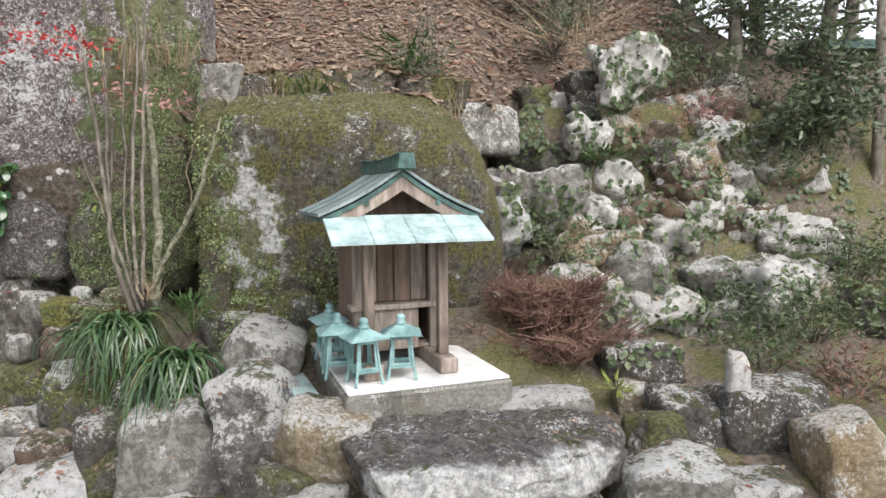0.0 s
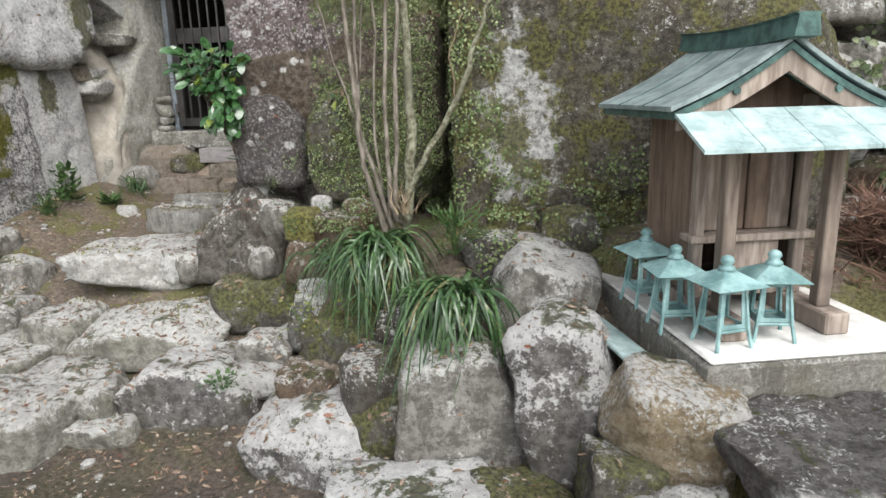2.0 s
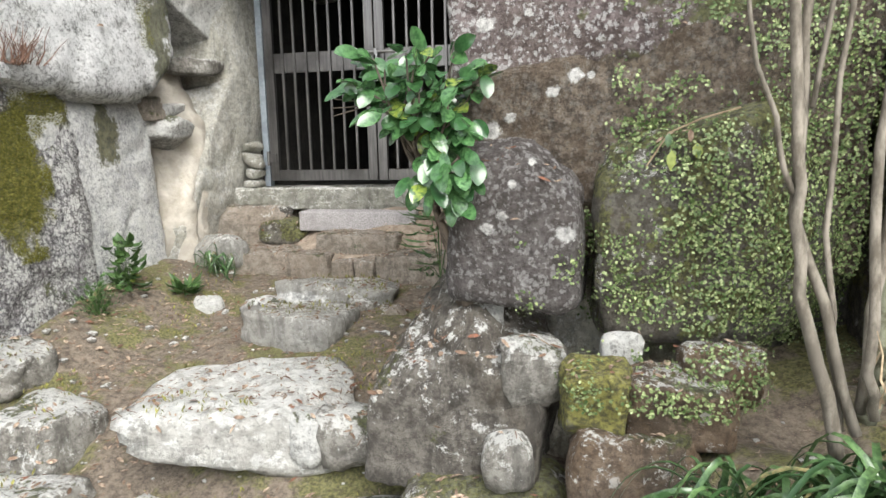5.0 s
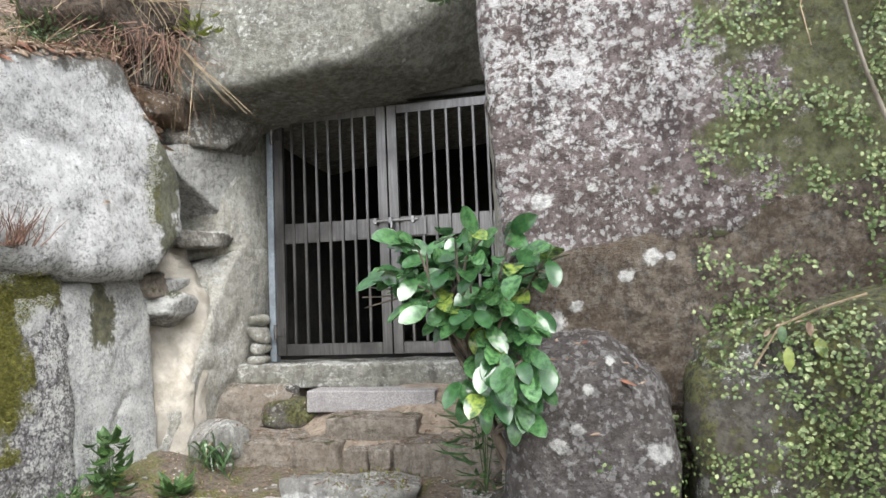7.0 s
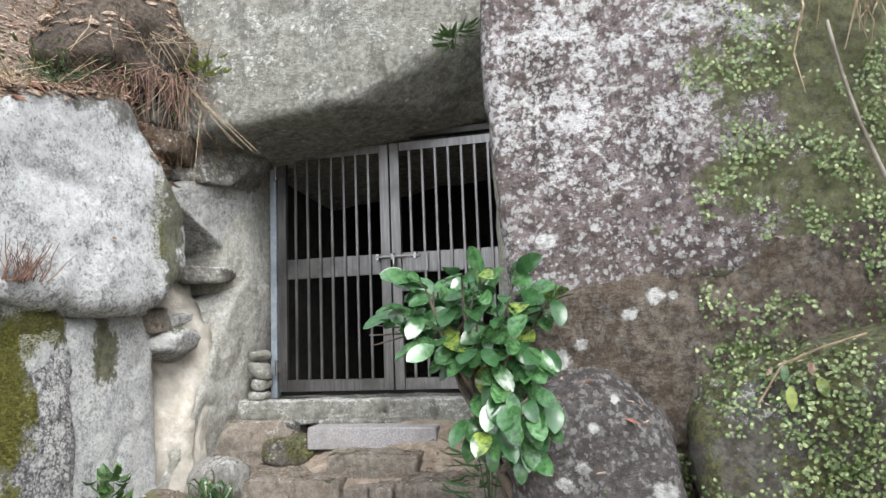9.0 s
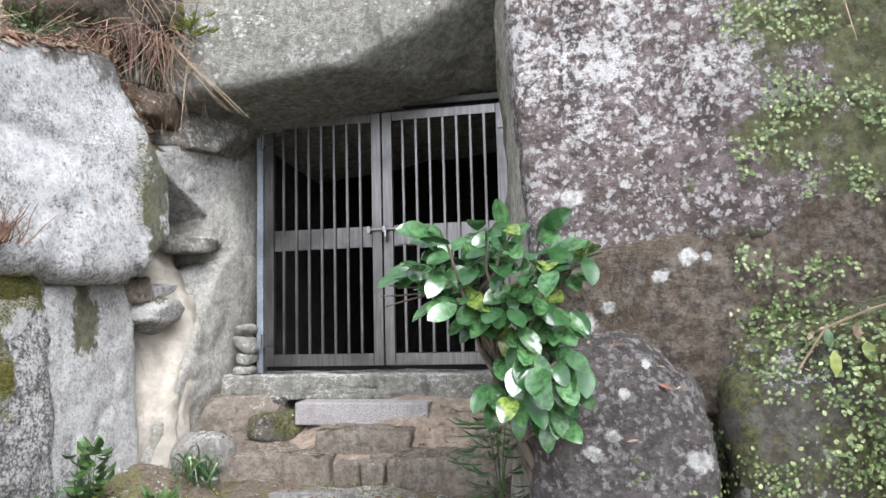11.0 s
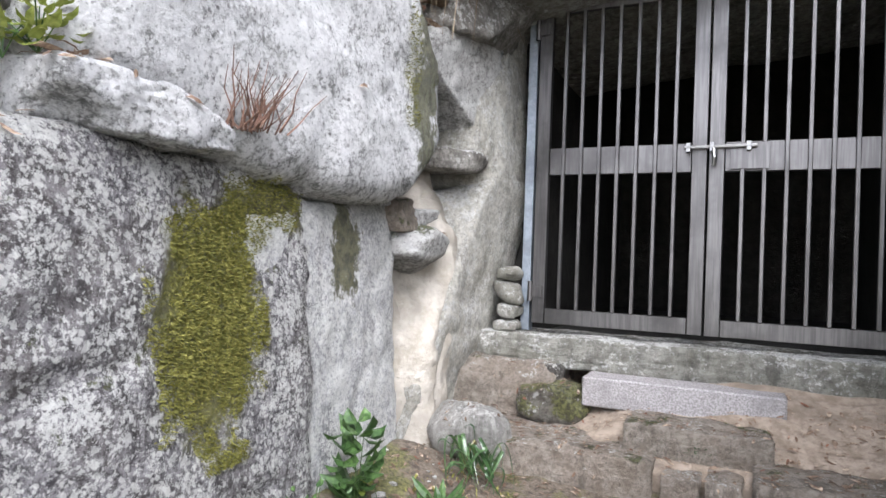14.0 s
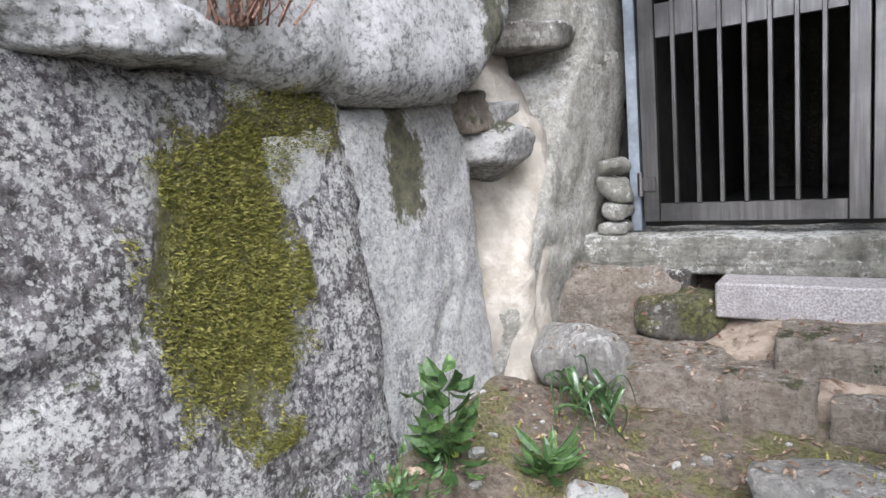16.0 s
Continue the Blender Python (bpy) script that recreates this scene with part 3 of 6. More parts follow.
def ground_height(x, y):
    """The floor of the path on one side, the terrace of the little shrine, the bank beyond it."""
    path = np.interp(y, [2.6, 3.4, 4.0, 4.5, 5.0, 5.6, 6.2, 6.9, 7.1, 7.2, 7.5, 7.8, 8.0, 12], [-0.42, -0.53, -0.45, -0.24, -0.04, 0.08, 0.18, 0.26, 0.3, 0.34, 0.42, 0.55, 0.7, 0.7])
    path = path + 0.22 * np.exp(-((x + 5.9) / 0.4) ** 2) * smooth_step(y, 4.6, 5.4) * (1 - smooth_step(y, 6.7, 7.1))
    edge = 0.35 * (1 - smooth_step(x, -1.4, -0.9)) + 0.4 * (1 - smooth_step(x, -2.3, -1.9))
    terrace = np.interp(y - edge, [2.4, 3.0, 3.2, 3.5, 4.0, 4.4, 6], [-0.45, -0.5, -0.1, 0.1, 0.17, 0.4, 0.7])
    terrace = terrace + 0.22 * np.exp(-(((x + 2.35) / 0.45) ** 2 + ((y - 4.5) / 0.35) ** 2))
    bank = np.interp(y, [1.8, 2.6, 3.2, 4.0, 4.6, 5.0, 5.3, 5.8], [-0.42, -0.33, -0.16, 0.03, 0.26, 0.5, 1.0, 2.0])
    a = smooth_step(x, -2.95, -2.55)
    b = smooth_step(x, 0.25, 0.6)
    z = path * (1 - a) + a * (terrace * (1 - b) + bank * b)
    q = np.stack([x, y, 0 * x], axis=1)
    near = smooth_step(y, -4, 0)
    return z + near * (0.035 * fbm(q * 1.6, 5, 3) + 0.014 * fbm(q * 9, 9, 3))


def sheet(name, xs, ys, height, mat, keep=None):
    X, Y = np.meshgrid(xs, ys)
    x, y = X.ravel(), Y.ravel()
    z = height(x, y)
    nx, ny = len(xs), len(ys)
    faces = [(j * nx + i, j * nx + i + 1, (j + 1) * nx + i + 1, (j + 1) * nx + i) for j in range(ny - 1) for i in range(nx - 1)]
    verts = np.stack([x, y, z], axis=1)
    if keep is not None:
        ok = keep(x, y)
        faces = [f for f in faces if all(ok[k] for k in f)]
    solid(verts, faces)
    return tagged(link_mesh(name, verts, faces, mat), kind="structure")


far = [4000.0, 800.0, 200.0, 60.0, 25.0, 14.0]
gx = np.array([-a for a in far] + list(np.arange(-8.5, 4.5, 0.05)) + [6.0] + far[::-1])
gy = np.array([-a for a in far] + [-8.0, -4.0, -1.5] + list(np.arange(0.5, 8.3, 0.05)) + [9.0, 10.0, 12.0])
tagged(sheet("ground", gx, gy, ground_height, SOIL), "brown soil with moss and dry needles between stones", "ground")


def hill_height(x, y):
    right = 1.72 + 0.5 * smooth_step(-x, 1.7, 3.0) + 0.8 * (y - 4.95)
    bank = 0.9 + 1.5 * np.clip(y - 5.3, 0, 1.0) + 0.78 * np.clip(y - 6.3, 0, 99)
    bank = bank - 0.54 * smooth_step(x, 2.2, 3.8) * np.clip(y - 6.3, 0, 99)
    r = right * (1 - smooth_step(x, 0.0, 0.5)) + bank * smooth_step(x, 0.0, 0.5)
    mid = 3.7 + 0.75 * (y - 7.9)
    left = 2.55 + 0.8 * (-6.1 - x) + 0.25 * np.clip(y - 6.5, 0, 9)
    z = np.where(x > -3.45, r, np.where(x > -6.0, mid, left))
    q = np.stack([x, y, 0 * x], axis=1)
    return z + 0.12 * fbm(q * 1.3, 21, 4) + 0.03 * fbm(q * 8, 25, 2)


def hill_keep(x, y):
    return np.where(x > -3.45, y > np.where(x > 0.1, 5.3, 4.92), np.where(x > -6.0, y > 7.85, y > 3.6)) & (y < 40)


hx = np.concatenate([[-30.0, -20.0, -14.0, -11.0], np.arange(-9.0, 6.0, 0.09), [7.0, 9.0, 12.0, 18.0, 30.0]])
hy = np.concatenate([np.arange(3.55, 11.0, 0.09), [12.0, 14.0, 17.0, 22.0, 30.0, 39.0]])
tagged(sheet("hillside", hx, hy, hill_height, EARTH, hill_keep), "steep earth slope strewn with dead leaves", "hillside")

# ---- the rock walls ----
HUGE = dict(sub=6, name="boulder", category="boulder")
hewn((-7.3, -5.82), (4.0, 6.07), (-0.15, 1.6), BLOCK, "huge moss-grown granite block in the side wall", [((-5.95, 4.6, 0.8), (0.5, -0.85, 0.1)), ((-5.84, 5.4, 0.6), (0.99, 0.0, 0.1)), ((-5.85, 5.4, 1.58), (0.5, -0.05, 0.86))], seed=3, k=40, rough=0.03, **HUGE)
rock((-6.58, 6.33, 0.74), (1.36, 1.2, 1.74), SMOOTH, "smooth pale grey granite block with flat top", seed=5, k=24, rough=0.02, facets=2, cuts=[(0.6, 0.62, 0.0, 1.24)], **HUGE)
hewn((-7.2, -5.82), (4.95, 6.99), (1.52, 2.95), BOULDER, "big rounded whitish boulder resting on the wall", [
    ((-5.9, 6.62, 2.6), (0.15, 0.85, 0.6)), ((-5.9, 6.84, 1.74), (0.25, 0.7, -0.7)), ((-5.9, 5.73, 2.73), (0.3, -0.3, 1.0)), ((-5.83, 6.3, 1.57), (0.75, 0.0, -0.66)),
    ((-5.84, 5.55, 1.62), (0.5, -0.35, -0.8)), ((-5.9, 5.15, 2.3), (0.55, -0.8, 0.2))], k=24, rough=0.035, seed=11, **HUGE)
hewn((-6.7, -5.84), (4.98, 5.57), (1.59, 1.75), BOULDER, "flat pale slab lying on the mossy block", [((-5.9, 5.4, 1.74), (0.3, 0.35, 0.9)), ((-5.9, 5.0, 1.66), (0.5, -0.4, -0.75))], k=36, rough=0.12)
rock((-6.35, 4.75, 1.95), (0.9, 0.9, 0.5), GREY, "grey stone on top of the side wall", seed=14)
rock((-7.4, 6.0, 1.3), (1.2, 4.6, 3.0), EARTH, "earth bank behind the side wall", seed=15, k=20, sub=5, name="earth_bank", category="earth bank")
hewn((-6.9, -5.73), (6.86, 8.12), (0.2, 1.79), PASSAGE, "upright pale stone pillar beside the gate", [
    ((-5.78, 7.53, 1.75), (0.49, -0.83, 0.27)), ((-5.79, 7.95, 1.63), (0.99, -0.02, -0.15)), ((-6.0, 7.3, 1.68), (-0.2, -0.25, 0.95))], k=44, rough=0.025, seed=17, **HUGE)
hewn((-6.8, -5.92), (6.6, 7.34), (0.2, 2.75), MORTAR, "cream clay filling between the wall stones", [((-6.0, 7.0, 1.2), (0.75, -0.66, 0.0)), ((-6.0, 7.0, 0.5), (0.7, -0.6, 0.3))], seed=18, k=30, sub=6, rough=0.09, facets=2, name="clay_fill", category="clay fill")
hewn((-6.5, -5.72), (6.9, 7.62), (2.02, 2.54), PALE, "wedge-shaped pale stone above the pillar", [
    ((-5.94, 6.94, 2.355), (0.96, -0.2, -0.14)), ((-5.9, 7.2, 2.19), (0.1, -0.47, -0.88)), ((-5.9, 6.98, 2.45), (0.2, -0.5, 0.85))], k=70, seed=19)
rock((-6.03, 7.4, 1.84), (0.46, 0.42, 0.12), GREY, "thin flat stone on top of the pillar", seed=20, k=12)
hewn((-6.5, -5.58), (7.0, 7.8), (2.5, 2.9), GREY, "grey angular stone below the lintel", [
    ((-5.82, 7.3, 2.7), (0.82, -0.5, 0.3)), ((-5.66, 7.55, 2.68), (0.75, 0.1, -0.5)), ((-5.9, 7.2, 2.84), (0.1, -0.3, 0.95))], k=70, seed=22)
hewn((-6.5, -5.95), (6.82, 7.1), (2.68, 2.98), PALE, "small angular stone under the soil bank", [((-6.0, 6.95, 2.8), (0.8, -0.5, 0.3))], k=60, seed=28, sub=4)
rock((-6.1, 6.93, 2.72), (0.5, 0.4, 0.25), BROWN, "brown stone wedged in the wall", seed=23)
hewn((-6.6, -5.78), (7.46, 8.12), (1.7, 2.9), PASSAGE, "pale jamb stone beside the gate", [((-5.8, 7.6, 2.2), (0.9, -0.42, 0.0))], k=44, seed=24)
for i, (y, z, a, b, c) in enumerate([(6.66, 1.6, 0.16, 0.15, 0.12), (6.8, 1.5, 0.24, 0.2, 0.15), (6.94, 1.36, 0.38, 0.4, 0.2), (7.04, 1.5, 0.2, 0.18, 0.1)]):
    rock((-6.05, y, z), (a, b, c), [BOULDER, SAND, PALE, PALE][i], "small angular rubble stone set in the clay", rx=[0, 10, -12, 5][i], seed=30 + i, k=40, sub=4, facets=4, group="rubble in the wall")
rock((-6.55, 7.35, 3.3), (1.4, 1.7, 1.2), DARK_SOIL, "dark soil bank above the jamb", seed=141, rough=0.22, k=8, sub=5, name="soil_bank", category="soil bank")
rock((-4.65, 8.3, 3.95), (3.4, 2.65, 2.2), LINTEL_TOP, "huge lintel boulder over the gate", seed=41, k=70, rough=0.02, facets=0, ry=-5, cuts=[(0.0, -0.72, 0.6, 1.02), (0.5, -0.4, -0.75, 1.02)], **HUGE)

hewn((-3.45, -2.05), (4.85, 5.6), (1.36, 3.4), PURPLE, "towering purplish rock crusted with white lichen", [
    ((-3.06, 4.86, 1.44), (0.17, 0.0, -1.0)), ((-3.42, 4.9, 2.0), (-0.99, -0.1, -0.05)), ((-2.3, 4.9, 2.0), (0.6, -0.7, 0.1)), ((-2.9, 4.86, 2.2), (0.0, -1.0, -0.04))], k=60, rough=0.02, seed=44, **HUGE)
hewn((-3.4, -2.1), (4.875, 5.6), (0.8, 1.72), LEDGE, "dark brown ledge with white lichen spots", [
    ((-3.06, 4.9, 1.5), (-0.2, 0.0, 1.0)), ((-2.9, 4.89, 1.25), (0.05, -1.0, -0.2))], k=40, rough=0.04, seed=147, sub=6, name="boulder", category="boulder")
hewn((-3.43, -2.95), (4.76, 5.75), (0.68, 1.29), SPECKLED, "dark speckled bulging rock at the foot of the cliff", [
    ((-3.04, 4.8, 1.12), (0.75, -0.3, 0.6)), ((-3.2, 4.8, 1.2), (-0.1, -0.6, 0.8)), ((-3.38, 4.8, 0.9), (-0.8, -0.6, 0.1))], k=16, rough=0.05, seed=47, name="boulder", category="boulder")
rock((-2.52, 5.2, 0.95), (0.8, 0.95, 0.86), MOSSY, "mossy rock overgrown with creeper", seed=48, k=14, rough=0.06, sub=5, name="boulder", category="boulder")
hewn((-3.545, -2.4), (5.08, 7.3), (1.215, 3.4), STAINED, "tall stained stone lining the gate passage", [
    ((-3.52, 7.2, 2.0), (-0.8, 0.6, 0.0)), ((-3.54, 6.2, 2.6), (-0.97, 0.0, 0.2)), ((-3.44, 5.08, 2.0), (-0.99, -0.144, 0.0))], k=44, rough=0.03, seed=50, sub=6, name="boulder", category="boulder")
hewn((-3.54, -2.4), (5.15, 7.36), (-0.1, 1.21), STAINED, "low stained stone of the passage wall", [
    ((-3.52, 7.15, 0.8), (-0.8, 0.6, 0.0)), ((-3.52, 6.3, 0.9), (-0.97, 0.0, 0.12)), ((-3.44, 5.08, 1.0), (-0.99, -0.144, 0.0))], k=50, rough=0.05, seed=153, sub=6, name="boulder", category="boulder")
hewn((-3.6, -2.9), (7.26, 8.15), (0.3, 3.3), STAINED, "upright stone beside the gate", [((-3.59, 7.5, 1.0), (-0.98, -0.05, 0.18))], k=44, rough=0.05, seed=151)
for yy, zz, a, b, c in ((7.3, 1.74, 0.16, 0.2, 0.1), (7.34, 1.5, 0.2, 0.24, 0.14), (7.28, 1.14, 0.18, 0.26, 0.1)):
    rock((-3.53, yy, zz), (a, b, c), STAINED, "small wedge stone in the passage wall", seed=int(zz * 100), k=40, sub=4, group="rubble in the wall")
hewn((-3.66, -3.3), (6.95, 7.35), (0.3, 0.62), SAND, "broken stone at the passage foot", [((-3.6, 7.0, 0.55), (-0.6, -0.5, 0.6))], k=40, seed=51)
hewn((-3.75, -3.35), (6.6, 6.95), (0.1, 0.42), DARK_SOIL, "mound of dark soil at the passage foot", [((-3.6, 6.7, 0.36), (-0.6, -0.3, 0.7))], k=8, rough=0.1, seed=54, name="soil_mound", category="soil mound")
# Backing rock; its dark colour adds to the shade of the crevice.
rock((-2.12, 5.95, 1.2), (0.5, 1.1, 2.2), DARK, "rock behind the crevice, coloured dark for its shade", seed=52, sub=5, name="boulder", category="boulder")
rock((-1.83, 5.1, 1.05), (0.3, 0.95, 1.8), CLIFF, "narrow mossy rib of rock", seed=53, k=16, sub=5, rough=0.09, name="boulder", category="boulder")
rock((-0.76, 5.5, 0.95), (2.1, 1.8, 2.05), CLIFF, "broad mossy cliff rock behind the shrine", seed=55, k=20, rough=0.035, facets=2, cuts=[(0.7, -0.3, 0.5, 1.12), (0.0, -0.55, 0.8, 1.25)], **HUGE)
rock((-1.85, 4.98, 2.0), (0.3, 0.22, 0.42), GREY, "grey pointed stone on top of the cliff", seed=58, k=22, ry=8)
rock((-1.1, 5.2, 1.98), (0.9, 0.6, 0.42), CLIFF, "mossy ledge on the cliff top", seed=159)
rock((0.1, 5.2, 1.72), (0.5, 0.5, 0.4), GREY, "grey rock on the cliff top", seed=160)
rock((-1.6, 5.1, 1.98), (0.5, 0.4, 0.3), DARK, "dark rock on the cliff top", seed=161)
rock((-0.35, 5.15, 1.95), (0.6, 0.4, 0.35), CLIFF, "mossy rock on the cliff top", seed=59)

# ---- loose stones of the path and its edge ----
PATHSTONE = "stones of the rough path"
stone(-4.38, 4.84, 0.23, 0.8, 0.44, 0.8, BEIGE, "flat pale stone lying on the path", rz=16, group=PATHSTONE)
stone(-3.84, 4.25, -0.09, 0.89, 0.44, 0.62, OLIVE, "broad flat grey stone of the path", rz=8, group=PATHSTONE)
stone(-3.39, 3.85, -0.27, 0.70, 0.57, 0.6, WHITE_TOP, "large white-topped stone at the path edge", rz=12, group=PATHSTONE)
stone(-2.51, 3.45, -0.3, 0.66, 0.56, 0.6, WHITE_TOP, "large stone with white lichen and moss", rz=-6, group=PATHSTONE)
stone(-4.4, 4.2, -0.07, 0.40, 0.36, 0.5, OLIVE, "pale stone beside the path", rz=-10, group=PATHSTONE)
stone(-3.26, 4.5, 0.05, 0.54, 0.46, 0.45, MOSSY, "rounded mossy stone beside the path", group=PATHSTONE, k=6)
stone(-3.16, 4.56, 0.27, 0.18, 0.14, 0.16, GREY, "small rounded grey cobble on a mossy stone", k=5, flat=0.1, sub=3)
rock((-3.36, 4.97, 0.4), (0.66, 0.62, 0.66), ANGULAR, "dark angular rock with a pointed top", seed=90, k=20, rough=0.08, sub=5, cuts=[(-0.5, -0.4, 0.75, 0.8), (0.6, -0.3, 0.7, 0.9)], name="stone")
stone(-2.9, 4.56, 0.5, 0.22, 0.18, 0.25, YELLOW_MOSS, "small stone covered with yellow moss", flat=0.1)
stone(-2.67, 4.58, 0.48, 0.29, 0.16, 0.25, BROWN, "brown stone under the cliff", flat=0.1)
stone(-2.78, 4.5, 0.29, 0.36, 0.25, 0.3, BROWN, "rust-brown angular stone under the shrub", flat=0.1, k=24)
stone(-2.82, 4.74, 0.58, 0.13, 0.11, 0.12, PALE, "white pebble lying on brown stones", flat=0.1, k=5, sub=3)
stone(-2.55, 4.66, 0.56, 0.22, 0.14, 0.2, BROWN, "brown stone at the cliff foot", flat=0.1)
stone(-2.75, 4.25, 0.03, 0.27, 0.30, 0.3, WHITE_TOP, "grey stone below the strap-leaved plant", flat=0.1)
stone(-3.0, 4.15, -0.11, 0.28, 0.22, 0.3, GREY, "small grey stone of the path edge", group=PATHSTONE)
stone(-2.94, 3.98, -0.24, 0.32, 0.2, 0.3, PALE, "small pale stone of the path edge", group=PATHSTONE)
stone(-4.65, 3.98, -0.2, 0.46, 0.3, 0.5, OLIVE, "flat grey stone of the path", group=PATHSTONE)
stone(-4.28, 3.92, -0.24, 0.5, 0.2, 0.4, OLIVE, "low flat stone of the path", group=PATHSTONE)
stone(-3.98, 3.72, -0.3, 0.52, 0.37, 0.42, OLIVE, "pale rough stone of the path", group=PATHSTONE)
stone(-4.1, 3.42, -0.33, 0.44, 0.42, 0.4, OLIVE, "pale angular stone of the path", group=PATHSTONE)
stone(-3.8, 3.62, -0.4, 0.5, 0.2, 0.35, OLIVE, "low brown stone of the path", group=PATHSTONE)
stone(-5.29, 4.8, 0.07, 0.38, 0.32, 0.4, GREY, "grey stone beside the path", group=PATHSTONE)
stone(-5.78, 5.0, 0.26, 0.47, 0.3, 0.4, GREY, "rounded grey rock at the wall foot", k=6)
stone(-5.05, 4.4, -0.09, 0.4, 0.3, 0.4, GREY, "grey stone beside the path", group=PATHSTONE)
stone(-5.4, 4.35, -0.1, 0.5, 0.35, 0.45, MOSSY, "mossy stone beside the path", group=PATHSTONE)
stone(-3.99, 4.88, 0.12, 0.14, 0.17, 0.14, PALE, "small pale stone standing on edge", flat=0.1, sub=3)
stone(-3.83, 4.88, 0.13, 0.22, 0.16, 0.18, GREY, "small grey stone on the path", flat=0.1, sub=3)
stone(-3.6, 4.86, 0.18, 0.16, 0.16, 0.18, GREY, "small grey stone on the path", flat=0.1, sub=3)
stone(-3.09, 4.68, 0.53, 0.2, 0.16, 0.2, GREY, "pale angular stone on the dark rock", flat=0.1, k=24, sub=3)
stone(-3.27, 4.85, 0.62, 0.13, 0.17, 0.15, PALE, "pale stone leaning on the cliff", flat=0.1, k=24, sub=3)

stone(-1.77, 3.42, -0.14, 0.56, 0.74, 0.5, GREY, "grey upright boulder below the strap leaves", flat=0.05, rough=0.07)
stone(-1.28, 3.35, -0.04, 0.36, 0.90, 0.5, WHITE_TOP, "tall leaning stone with white lichen", flat=0.05, k=22, lean=-14)
stone(-0.94, 3.05, 0.08, 0.44, 0.36, 0.4, OCHRE, "pale yellowish angular stone beside the plinth", flat=0.1, k=24, lean=18)
stone(-1.44, 3.88, 0.28, 0.46, 0.46, 0.45, GREY, "grey boulder beside the plinth", flat=0.1, lean=14)
stone(-1.92, 2.92, -0.29, 0.66, 0.36, 0.5, WHITE_TOP, "low boulder with white lichen and moss", lean=-6)
stone(-1.43, 2.95, -0.28, 0.42, 0.32, 0.45, MOSSY, "mossy low boulder at the terrace foot")
stone(-0.95, 2.75, -0.16, 0.3, 0.3, 0.3, GREY, "grey stone at the slab's end", flat=0.1)
stone(-1.1, 2.98, -0.16, 0.3, 0.36, 0.35, MOSSY, "mossy stone in the terrace wall", flat=0.1)
stone(-2.1, 3.5, -0.25, 0.4, 0.45, 0.4, MOSSY, "mossy stone in the terrace wall", flat=0.1)
rock((-0.1, 3.04, 0.02), (1.34, 0.62, 0.24), rock_mat("slab_rock", (0.07, 0.064, 0.06), (0.19, 0.18, 0.172), 0.05, stain=0.3, moss=0.05, vary=0.0,
     patches=[((-0.35, 2.62, 0.04), (0.7, 0.2, 0.11), (0.9, 0.9, 0.88), 0.25), ((0.35, 2.8, 0.04), (0.5, 0.2, 0.11), (0.9, 0.9, 0.88), 0.25)]), "broad flat stone slab with white edge before the shrine", rz=13, seed=60, k=16, facets=6, sub=6, rough=0.12, name="stone_slab")
rock((-0.1, 2.9, -0.22), (1.1, 0.5, 0.36), DARK, "dark stone carrying the slab", rz=12, seed=61, k=10)
rock((0.2, 3.55, 0.1), (0.55, 0.4, 0.2), GREY, "low grey stone beside the plinth", seed=62, k=9)
stone(0.71, 2.85, -0.02, 0.46, 0.34, 0.45, GREY, "grey rounded stone by the slab")
stone(1.46, 3.35, 0.0, 0.64, 0.46, 0.5, DARK, "arched dark stone with pale edge", flat=0.1)
stone(1.63, 2.95, -0.04, 0.34, 0.42, 0.4, OCHRE, "pale and ochre stone on the bank", flat=0.1)
stone(1.1, 2.85, -0.1, 0.42, 0.25, 0.4, WHITE_TOP, "low stone with white lichen")
rock((1.25, 3.45, 0.16), (0.12, 0.1, 0.42), TUFA, "slim white upright stone", seed=64, k=8, sub=3)
# Added stone whose dark colour gives the shaded recess beside the slab.
stone(1.02, 3.4, 0.0, 0.36, 0.34, 0.35, DARK, "dark stone standing in for the shaded recess by the slab", flat=0.1)
stone(0.78, 3.3, -0.02, 0.3, 0.26, 0.3, MOSSY, "mossy stone in the bank's edge", flat=0.1)
stone(0.94, 4.05, 0.15, 0.52, 0.3, 0.4, DARK, "dark mottled stone on the bank", flat=0.1)
stone(0.87, 3.75, -0.03, 0.36, 0.31, 0.35, OCHRE, "ochre stone on the bank", flat=0.1)
ROCKERY = "rocks of the rockery bank"
for x, y, z, w, h, d, mat, label in [
        (1.46, 5.15, 0.72, 0.95, 1.0, 0.8, TUFA, "big white weathered rock in the bank"),
        (1.23, 5.3, 2.2, 0.48, 0.48, 0.5, TUFA, "white rock high on the bank"),
        (0.52, 5.1, 1.18, 0.7, 0.42, 0.6, GREY, "rounded grey rock in the bank"),
        (0.93, 5.3, 1.74, 0.36, 0.24, 0.4, TUFA, "white flat rock in the bank")]:
    stone(x, y, z, w, h, d, mat, label, flat=0.05, rough=0.24, k=18, sub=5, group=ROCKERY, name="rockery_stone")
for x, y, z, w, h, d, mat, label in [
        (2.17, 5.6, 1.74, 0.37, 0.22, 0.4, PALE, "pale flat rock in the bank"),
        (1.95, 5.55, 1.5, 0.33, 0.34, 0.4, TUFA, "white pitted rock in the bank"),
        (2.1, 5.3, 1.06, 0.38, 0.46, 0.45, TUFA, "white angular rock in the bank"),
        (2.38, 5.2, 0.97, 0.4, 0.3, 0.4, TUFA, "white rock low in the bank"),
        (0.4, 5.35, 1.72, 0.42, 0.55, 0.5, MOSSY, "mossy grey rock in the bank")]:
    stone(x, y, z, w, h, d, mat, label, flat=0.05, rough=0.24, k=18, sub=5, group=ROCKERY, name="rockery_stone")
